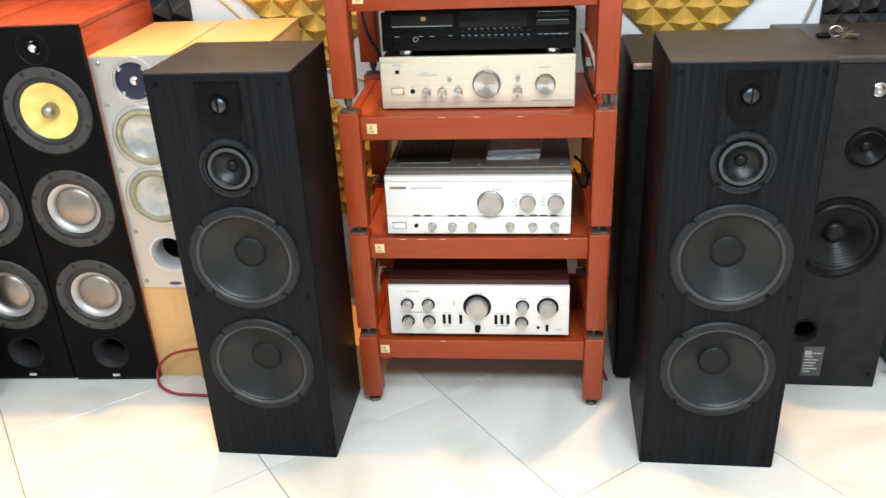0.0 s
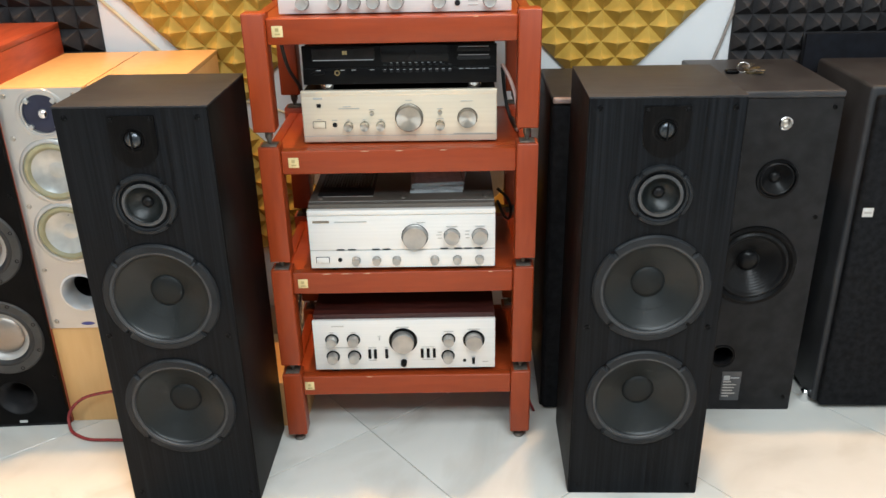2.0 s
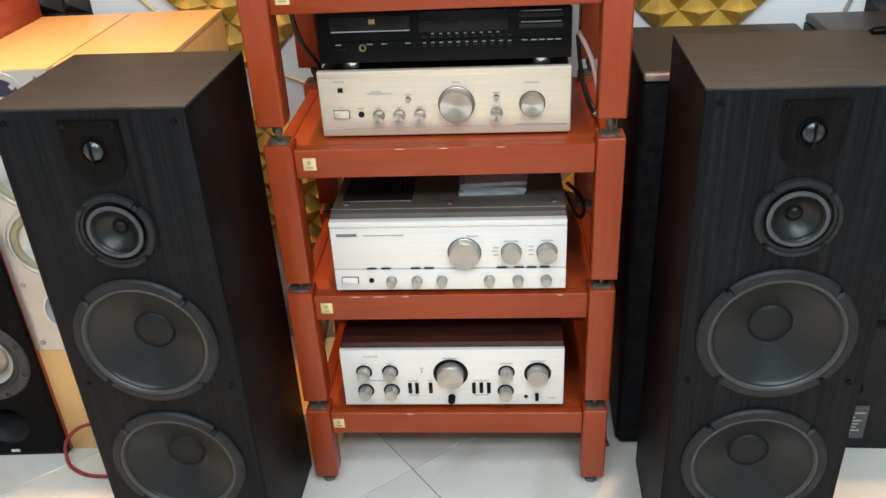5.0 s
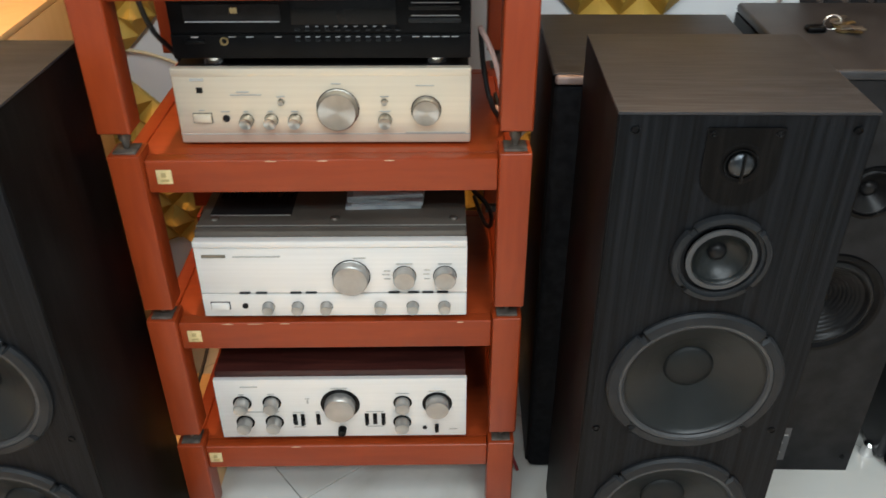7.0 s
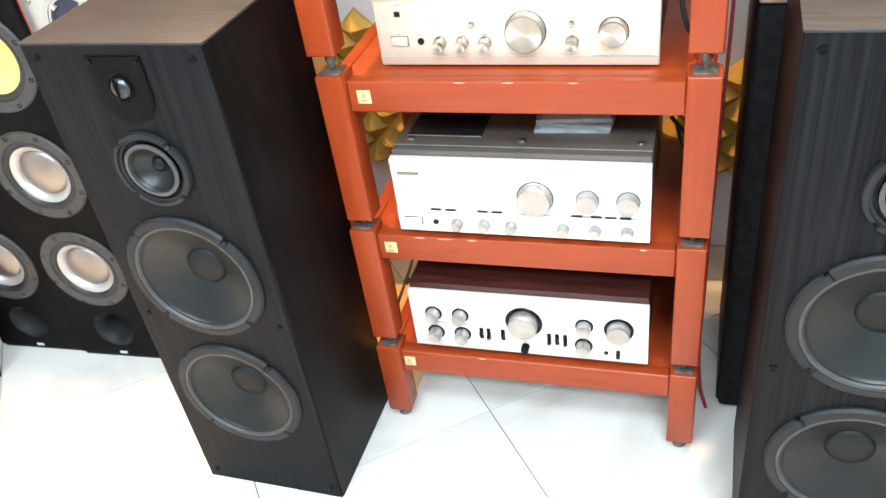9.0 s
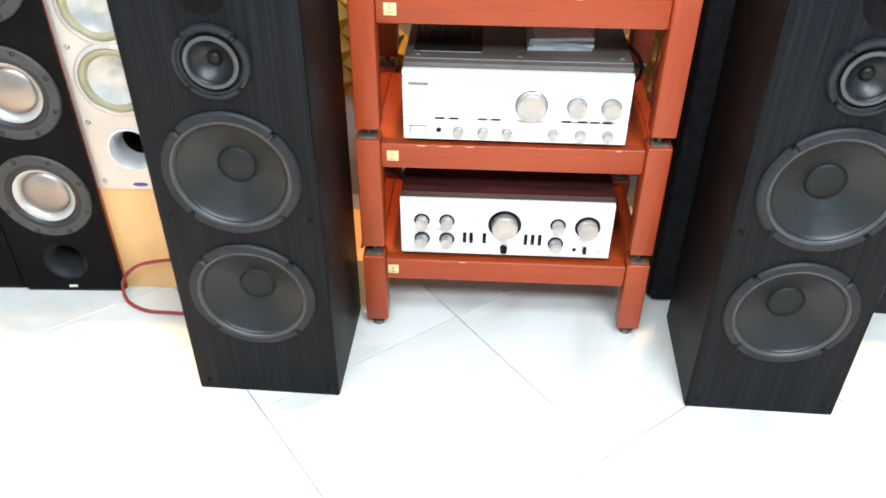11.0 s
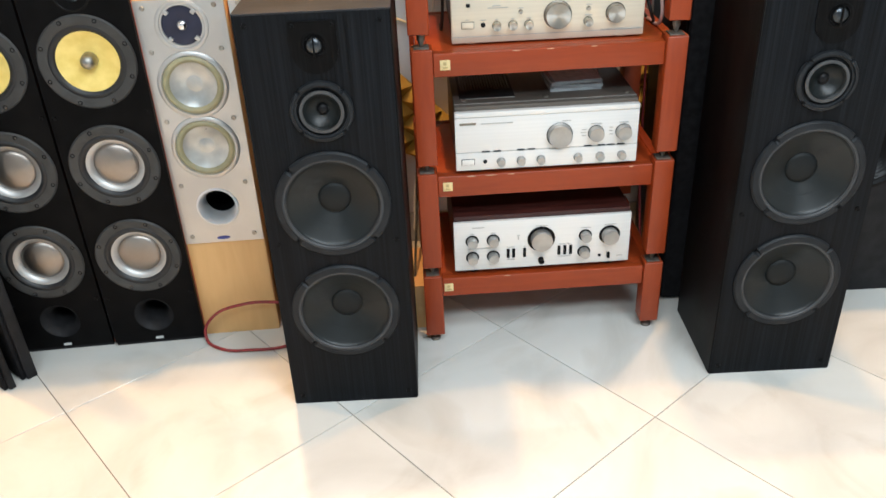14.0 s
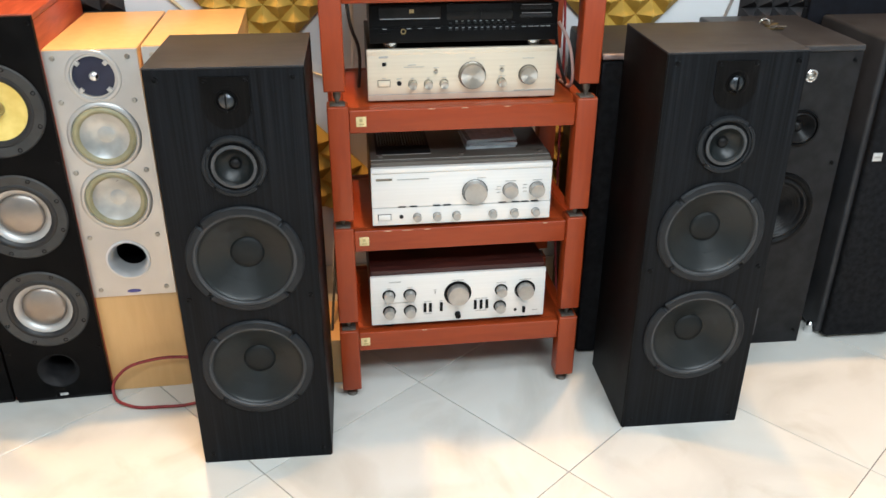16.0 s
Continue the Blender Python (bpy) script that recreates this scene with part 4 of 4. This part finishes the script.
bars(fp, [(-0.180, 0.892 - zc, 0.020, 0.004), (-0.116, 0.873 - zc, 0.018, 0.0018), (-0.112, 0.8685 - zc, 0.046, 0.0014),
          (-0.115, 0.8425 - zc, 0.006, 0.0012), (-0.079, 0.8425 - zc, 0.006, 0.0012), (-0.043, 0.8425 - zc, 0.010, 0.0012), (-0.0615, 0.8655 - zc, 0.012, 0.0012),
          (0.0905, 0.8655 - zc, 0.012, 0.0012), (0.0905, 0.8425 - zc, 0.016, 0.0012), (0.0215, 0.8855 - zc, 0.014, 0.0012), (0.150, 0.8825 - zc, 0.026, 0.0012),
          (-0.180, 0.8445 - zc, 0.008, 0.0012), (-0.1455, 0.8425 - zc, 0.012, 0.0012), (0.165, 0.8085 - zc, 0.090, 0.0012)], PRINT_GREY)
feet(a1, 0.435, 0.34, FH, CHAMPAGNE)
A1TOP = SHELF[1] + FH + 0.112

# black disc player on top of it
cd = thing("disc_player", (-0.108, 2.916, A1TOP + 0.0005), "black compact disc player with rows of small buttons", "disc player", turn=(0, 0, 0.8))
part("chassis", box(-0.210, 0.210, 0.010, 0.29, 0.0155, 0.0965, 0.002), LID_DARK, cd)
fc = part("front_panel", box(-0.2125, 0.2125, 0.0, 0.0098, 0.0155, 0.0985, 0.002), BLACK_PLASTIC, cd, "glossy black panel")
zb = A1TOP + 0.0005
part("lower_strip", box(-0.2125, 0.2125, -0.003, 0.001, 0.0155, 0.950 - zb, 0.001), BLACK_PLASTIC, fc)
part("disc_tray", box(-0.190, -0.054, -0.003, 0.001, 0.967 - zb, 0.993 - zb, 0.001), BLACK_PAINT, cd)
part("tray_line", box(-0.188, -0.056, -0.0045, -0.001, 0.9675 - zb, 0.969 - zb, 0), PRINT_PALE, cd)
part("display", box(-0.040, 0.108, -0.001, 0.001, 0.963 - zb, 0.998 - zb, 0.0005), GLASS_BLACK, cd, "black glass display")
for z in (0.987, 0.969):
    part("wide_button", box(0.126, 0.198, -0.003, 0.001, z - zb - 0.0035, z - zb + 0.0035, 0.0008), FRAME_GREY, cd)
    bars(fc, [(0.162, z - zb + 0.0065, 0.066, 0.0012)], PRINT_PALE)
keym = smooth(mesh_of(box(-0.0032, 0.0032, -0.0045, 0.0, -0.0015, 0.0015, 0.0005), "button"))
for row in (0.956, 0.942):
    for i in range(11):
        part("button", keym, FRAME_GREY, cd, at=(-0.032 + i * 0.0142, -0.001 if row > 0.95 else -0.003, row - zb))
bars(fc, [(-0.018 + i * 0.0136, 0.9605 - zb, 0.0048, 0.0011) for i in range(9)] + [(-0.168, 0.984 - zb, 0.012, 0.007), (-0.092, 0.984 - zb, 0.022, 0.0014), (-0.095, 0.980 - zb, 0.030, 0.0012)], PRINT_PALE)
bars(fc, [(-0.121, 0.984 - zb, 0.0045, 0.008), (-0.1155, 0.984 - zb, 0.0045, 0.008), (-0.11825, 0.984 - zb, 0.0012, 0.004)], PRINT_GOLD, -0.0042)
bars(fc, [(x, 0.9465 - zb, 0.010, 0.0012) for x in (-0.178, -0.125, -0.100, -0.060, 0.135, 0.150, 0.163, 0.177, 0.190)] +
     [(-0.032 + i * 0.0142, 0.9465 - zb, 0.006, 0.0012) for i in range(11)], PRINT_PALE, -0.0042)
part("power_button", box(-0.192, -0.165, -0.006, 0.0, 0.937 - zb, 0.943 - zb, 0.0008), BLACK_PLASTIC, cd)
part("jack", lathe([(0.0062, 0.003), (0.0062, 0.005), (0.0038, 0.005), (0.0034, 0.0), (0, 0.0)], 20), BRASS, cd, "gold ringed headphone jack", (-0.137, 0, 0.9405 - zb))
feet(cd, 0.42, 0.29, 0.0165, CHROME, 0.018)

# tall silver amplifier
a2 = thing("amplifier", (-0.1135, 2.865, SHELF[2]), "tall brushed silver amplifier with bronze grey lid", "amplifier", turn=(0, 0, 1.2))
zc = SHELF[2] + 0.002
b0 = 0.493 - zc
part("chassis", box(-0.214, 0.214, 0.012, 0.36, b0, 0.634 - zc, 0.002), LID, a2)
fp = part("front_panel", box(-0.2165, 0.2165, 0.0, 0.0118, b0, 0.625 - zc, 0.0015), SILVER_PANEL, a2, "brushed silver panel")
part("top_rail", box(-0.2165, 0.2165, -0.002, 0.014, 0.6255 - zc, 0.638 - zc, 0.002), SILVER_PANEL, a2)
part("lid_edge", box(-0.2155, 0.2155, 0.0145, 0.030, 0.630 - zc, 0.647 - zc, 0.003), LID, a2)
lid = part("lid", box(-0.2155, 0.2155, 0.0305, 0.36, 0.6345 - zc, 0.648 - zc, 0.002), LID, a2, "bronze grey vented metal lid")
part("lid_trim", box(-0.2150, 0.2150, 0.0290, 0.0312, 0.6475 - zc, 0.6492 - zc, 0.0004), KNOB_PALE, a2, "thin bright trim line")
vent = part("vent_plate", box(-0.200, -0.068, 0.064, 0.30, 0.6475 - zc, 0.6490 - zc, 0.0004), LID_DARK, lid, "smooth blackish vent plate")
# Pale strip stands in for the highlight on the plate's front edge.
part("edge", box(-0.199, -0.069, 0.0620, 0.0635, 0.6475 - zc, 0.6494 - zc, 0.0003), KNOB_PALE, lid, "painted highlight along the vent plate's front edge")
for i in range(18):
    part("vent_slot", box(-0.194 + 0.0068 * i, -0.1905 + 0.0068 * i, 0.12, 0.28, 0.6485 - zc, 0.6496 - zc, 0), GLASS_BLACK, vent)
hd = smooth(mesh_of(turned_up([(0.007, 0), (0.007, 0.002), (0.005, 0.0035), (0, 0.0035)], 18), "screw"))
for x in (-0.190, 0.004, 0.196):
    part("screw", hd, STEEL, lid, at=(x, 0.052, 0.648 - zc))
part("groove", box(-0.216, 0.216, -0.0006, 0.002, 0.5375 - zc, 0.5392 - zc, 0), PRINT_GREY, fp)
part("lower_flap", box(-0.216, 0.216, -0.0025, 0.001, b0 + 0.0005, 0.537 - zc, 0.001), SILVER_PANEL, a2)
dark_recess(part("volume_knob", knob(0.0285, 0.017), KNOB_PALE, a2, "large satin volume knob", (0.030, -0.0001, 0.571 - zc)), 0.0285)
kk = knob(0.0175, 0.018)
for x in (0.116, 0.181):
    dark_recess(part("selector_knob", kk, KNOB_PALE, a2, at=(x, -0.0001, 0.571 - zc)), 0.0175)
kk = knob(0.0095, 0.014, 24)
for x in (-0.109, -0.061, -0.014, 0.075, 0.128, 0.180):
    dark_recess(part("small_knob", kk, KNOB_PALE, a2, at=(x, -0.0026, 0.5125 - zc)), 0.0095)
pb = part("power_button", box(-0.202, -0.173, -0.007, 0.0, 0.509 - zc, 0.5215 - zc, 0.001), SILVER_PANEL, a2)
part("surround", box(-0.2035, -0.1715, -0.0032, 0.0, 0.5075 - zc, 0.523 - zc, 0), FRAME_GREY, pb)
part("jack", lathe([(0.005, 0.002), (0.005, 0.0045), (0.0036, 0.0046), (0.003, 0.0034), (0, 0.0032)], 16), BLACK_PAINT, a2, at=(-0.147, 0, 0.515 - zc))
bars(fp, [(-0.186, 0.6105 - zc, 0.038, 0.005)], PRINT_BRONZE)
bars(fp, [(-0.118, 0.6095 - zc, 0.075, 0.0016), (0.045, 0.606 - zc, 0.020, 0.0012), (0.116, 0.5945 - zc, 0.026, 0.0012), (0.181, 0.5945 - zc, 0.022, 0.0012),
          (0.088, 0.581 - zc, 0.010, 0.0011), (0.086, 0.574 - zc, 0.012, 0.0011), (0.088, 0.566 - zc, 0.010, 0.0011), (0.152, 0.583 - zc, 0.009, 0.0011), (0.151, 0.575 - zc, 0.009, 0.0011), (0.152, 0.566 - zc, 0.009, 0.0011)], PRINT_GREY)
for x in (-0.145, -0.118, -0.062, -0.037, 0.098, 0.130, 0.153, 0.177):
    part("rocker_switch", box(x - 0.009, x + 0.009, -0.003, 0.001, 0.5385 - zc, 0.5408 - zc, 0.0005), FRAME_GREY, a2)
feet(a2, 0.43, 0.36, b0 + 0.001, BLACK_PLASTIC)

# rosewood-cased amplifier
a3 = thing("amplifier", (-0.1185, 2.871, SHELF[3]), "silver-fronted amplifier in a dark rosewood case", "amplifier", turn=(0, 0, 1.6))
zc = SHELF[3]
b0 = 0.209 - zc
part("case", box(-0.222, 0.222, 0.006, 0.34, b0 + 0.004, 0.360 - zc, 0.003), ROSEWOOD, a3, "dark rosewood case")
fp = part("front_panel", box(-0.2235, 0.2235, -0.004, 0.0055, b0, 0.3475 - zc, 0.0012), SILVER_PANEL, a3, "pale silver panel")


def ringed_knob(name, x, z, r):
    k = part(name, knob(r, 0.020, 36, False), KNOB_PALE, a3, at=(x, -0.0042, z))
    part("surround", lathe([(r * 1.28, 0), (r * 1.28, 0.0006), (r * 1.0, 0.0006)], 36), GLASS_BLACK, k, "black ring")
    return k


for x in (-0.178, -0.125):
    for z in (0.294, 0.247):
        ringed_knob("tone_knob", x, z - zc, 0.0130)
ringed_knob("volume_knob", -0.003, 0.289 - zc, 0.0275)
ringed_knob("tone_knob", 0.109, 0.2915 - zc, 0.0130)
ringed_knob("tone_knob", 0.107, 0.244 - zc, 0.0130)
ringed_knob("selector_knob", 0.171, 0.2885 - zc, 0.021)
slot = smooth(mesh_of(box(-0.0038, 0.0038, -0.0008, 0.0, -0.0135, 0.0135, 0.0003), "slot"))
lever = smooth(mesh_of(box(-0.0026, 0.0026, -0.009, -0.0005, -0.0045, 0.0045, 0.0008), "lever"))
for i, x in enumerate((-0.087, -0.073, -0.045, 0.043, 0.058, 0.073)):
    s = part("lever_switch", slot, GLASS_BLACK, a3, "black lever switch", (x, -0.0042, 0.2525 - zc))
    part("lever", lever, KNOB_PALE if i in (3, 4, 5) else BLACK_PLASTIC, s, at=(0, 0, -0.004 if i % 2 else 0.003))
part("balance_knob", knob(0.0075, 0.014, 24), BLACK_PLASTIC, a3, "small black knob", (-0.003, -0.0042, 0.2285 - zc))
part("jack", lathe([(0.0042, 0), (0.0042, 0.0012), (0.0028, 0.0013), (0.0024, 0.0006), (0, 0.0005)], 16), BLACK_PAINT, a3, at=(0.148, -0.0042, 0.230 - zc))
part("power_lever", box(0.1665, 0.1735, -0.012, -0.0035, 0.223 - zc, 0.238 - zc, 0.001), BLACK_PLASTIC, a3)
bars(fp, [(-0.162, 0.332 - zc, 0.030, 0.0016), (-0.178, 0.3145 - zc, 0.010, 0.0011), (-0.125, 0.3145 - zc, 0.012, 0.0011), (-0.152, 0.272 - zc, 0.075, 0.0011),
          (-0.003, 0.327 - zc, 0.030, 0.0012), (0.109, 0.3135 - zc, 0.024, 0.0011), (0.171, 0.3185 - zc, 0.030, 0.0011), (-0.080, 0.2705 - zc, 0.020, 0.0011),
          (-0.045, 0.2705 - zc, 0.008, 0.0011), (0.058, 0.2705 - zc, 0.032, 0.0011), (-0.080, 0.2345 - zc, 0.020, 0.0011), (0.058, 0.2345 - zc, 0.030, 0.0011),
          (-0.061, 0.303 - zc, 0.008, 0.0012), (-0.061, 0.296 - zc, 0.003, 0.008), (0.200, 0.226 - zc, 0.014, 0.0011)], PRINT_GREY, -0.0055)
feet(a3, 0.447, 0.34, b0 + 0.004, BLACK_PLASTIC)

# silver amplifier on the top shelf
a4 = thing("amplifier", (-0.112, 2.900, SHELF[0]), "silver amplifier on the rack's top shelf", "amplifier", turn=(0, 0, 1.0))
zc = SHELF[0]
part("chassis", box(-0.236, 0.236, 0.012, 0.33, 0.0045, 0.1245, 0.002), LID_DARK, a4)
fp = part("front_panel", box(-0.246, 0.246, 0.0, 0.0118, 0.0025, 0.1275, 0.002), SILVER_PANEL, a4, "brushed silver panel")
kk = knob(0.013, 0.018, 28)
for x in (-0.194, -0.126, -0.085, -0.045, 0.094, 0.200):
    dark_recess(part("small_knob", kk, KNOB_PALE, a4, at=(x, -0.0001, 0.0245)), 0.013)
dark_recess(part("volume_knob", knob(0.016, 0.02), KNOB_PALE, a4, at=(0.003, -0.0001, 0.0265)), 0.016)
part("jack", lathe([(0.006, 0), (0.006, 0.002), (0.0045, 0.0021), (0.004, 0.0010), (0, 0.0008)], 18), BLACK_PAINT, a4, at=(0.132, 0, 0.0205))
bars(fp, [(0.165, 0.0245, 0.020, 0.0015), (0.165, 0.0165, 0.020, 0.0015)], PRINT_GREY)
feet(a4, 0.46, 0.33, 0.005, BLACK_PLASTIC)

# disc cases on the tall silver amplifier
for i, (x, y, rz, w) in enumerate(((-0.036, 2.975, 3, 0.124), (-0.030, 2.978, -4, 0.124), (-0.034, 2.981, 6, 0.124))):
    c = thing("disc_case", (x, y, 0.646 + 0.0078 * i), "clear plastic disc case with a printed sleeve", "disc case", "disc cases on the amplifier", turn=(0, 0, rz))
    part("case", box(-w / 2, w / 2, -0.028, 0.09, 0.0, 0.0072, 0.001), CASE_CLEAR, c)
    part("sleeve", box(-w / 2 + 0.010, w / 2 - 0.002, -0.026, 0.088, 0.0072, 0.0076, 0), PAPER, c, "printed paper sleeve")

# low maple box behind the rack's leg
mb = thing("plinth_box", (-0.486, 3.02, 0), "low plain maple box behind the rack's leg", "box")
part("body", box(-0.08, 0.092, -0.107, 0.10, 0, 0.136, 0.002), MAPLE, mb)

# ---- black grille panels standing at the row's end ----
def leaning(bm, slope):
    for v in bm.verts:
        v.co.x -= slope * v.co.z
    return bm


for at, th, h, rz, slope, lab in (((-1.497, 2.720, 0), 0.030, 0.80, -41, 0.10, "black cloth loudspeaker grille leaning on the floor"),
                           ((-1.468, 2.760, 0), 0.040, 0.92, -41, 0.03, "black loudspeaker grille leaning behind another grille")):
    g = thing("speaker_grille", at, lab, "grille", turn=(0, 0, rz))
    part("frame", leaning(box(-0.36, 0.0, 0.012, th, 0, h, 0.004, 3), slope), BLACK_PAINT, g)
    part("cloth", leaning(box(-0.356, -0.004, 0.0, 0.0115, 0.004, h - 0.004, 0.004, 3), slope), CLOTH, g)

# ---- cables ----
cable("speaker_cable", [(-0.69, 2.925, 0.075), (-0.79, 2.912, 0.105), (-0.92, 2.905, 0.11), (-1.0, 2.90, 0.075), (-1.022, 2.892, 0.02), (-0.98, 2.855, 0.008), (-0.89, 2.842, 0.007), (-0.80, 2.852, 0.007), (-0.70, 2.925, 0.007)],
      0.0042, RED_SLEEVE, "dark red braided speaker cable looped on the floor")
cable("mains_cable", [(0.118, 2.965, 0.945), (0.135, 2.95, 0.915), (0.148, 2.945, 0.875), (0.157, 2.96, 0.80), (0.150, 3.05, 0.783)], 0.004, PINK_CABLE, "pale pink cable hanging beside the disc player")
cable("mains_cable", [(0.120, 3.0, 0.93), (0.128, 2.99, 0.86), (0.140, 2.98, 0.815), (0.152, 3.0, 0.79), (0.150, 3.10, 0.785)], 0.004, BLACK_CABLE, "black cable hanging beside the disc player")
cable("mains_cable", [(-0.372, 2.93, 1.05), (-0.362, 2.95, 0.95), (-0.345, 3.0, 0.88), (-0.348, 3.03, 0.79), (-0.35, 3.1, 0.778)], 0.004, BLACK_CABLE, "black cable behind the rack's post")
cable("mains_cable", [(-0.36, 3.26, 1.05), (-0.362, 3.25, 0.8), (-0.40, 3.27, 0.5), (-0.44, 3.27, 0.25), (-0.45, 3.23, 0.135)], 0.004, WHITE_CABLE, "white cable running down behind the rack")
cable("mains_cable", [(0.165, 3.27, 1.05), (0.17, 3.27, 0.8), (0.19, 3.275, 0.55), (0.175, 3.27, 0.3), (0.17, 3.27, 0.01)], 0.004, WHITE_CABLE, "white cable running down behind the rack")
cable("speaker_cable", [(0.20, 3.26, 1.0), (0.205, 3.24, 0.8), (0.20, 3.2, 0.5), (0.195, 3.12, 0.2), (0.20, 3.02, 0.03), (0.215, 2.975, 0.005)], 0.0035, RED_SLEEVE, "dark red cable running down beside the rack")
cable("mains_cable", [(-0.43, 3.25, 0.36), (-0.44, 3.15, 0.22), (-0.448, 2.99, 0.15), (-0.452, 2.96, 0.12), (-0.455, 3.05, 0.131), (-0.47, 3.15, 0.131)], 0.0035, BLACK_CABLE, "black cable curling over the maple box")
cable("mains_cable", [(-0.05, 3.24, 0.35), (-0.20, 3.25, 0.40), (-0.36, 3.24, 0.42), (-0.42, 3.26, 0.33), (-0.38, 3.27, 0.21)], 0.004, WHITE_CABLE, "white cable drooping behind the lowest amplifier")
cable("mains_cable", [(0.115, 3.1, 0.60), (0.14, 3.08, 0.58), (0.15, 3.1, 0.53), (0.14, 3.15, 0.50), (0.12, 3.22, 0.52)], 0.004, BLACK_CABLE, "black cable curling behind the silver amplifier")

# ---- floor ----
floor = structure("floor", box(-3.35, 3.35, -2.65, WALL_Y + 0.15, -0.12, -0.0035, 0), GROUT, "cream polished stone tile floor laid diagonally")
TS, TA = 0.503, math.radians(40.0)
tile_me = mesh_of(box(-TS / 2 + 0.0011, TS / 2 - 0.0011, -TS / 2 + 0.0011, TS / 2 - 0.0011, -0.008, 0.0, 0.0008, 1), "tile")
tile_me.materials.append(TILE)
ux, uy = math.cos(TA), math.sin(TA)
WALLS = (((3.2, 0, 0), (1, 0, 0)), ((-3.2, 0, 0), (-1, 0, 0)), ((0, WALL_Y - 0.002, 0), (0, 1, 0)), ((0, -2.5, 0), (0, -1, 0)))
for i in range(-12, 13):
    for j in range(-12, 13):
        a, b = (i + 0.5) * TS, (j + 0.5) * TS
        x, y = -0.606 + ux * a - uy * b, 2.572 + uy * a + ux * b
        if not (-3.5 < x < 3.5 and -2.8 < y < 3.75):
            continue
        m = pose(x, y, 0, 0, 0, math.degrees(TA) + 90 * ((i * 7 + j * 3) % 4))
        me = tile_me
        if not (-2.84 < x < 2.84 and -2.14 < y < 3.04):
            bm = bmesh.new()
            bm.from_mesh(tile_me)
            for co, no in WALLS:
                inv = m.inverted()
                bmesh.ops.bisect_plane(bm, geom=bm.verts[:] + bm.edges[:] + bm.faces[:], plane_co=inv @ Vector(co), plane_no=inv.to_3x3() @ Vector(no), clear_outer=True)
            if len(bm.faces) < 3:
                bm.free()
                continue
            me = mesh_of(bm, "tile")
            me.materials.append(TILE)
        ob = new("tile", me)
        ob.parent = floor
        ob.matrix_basis = m
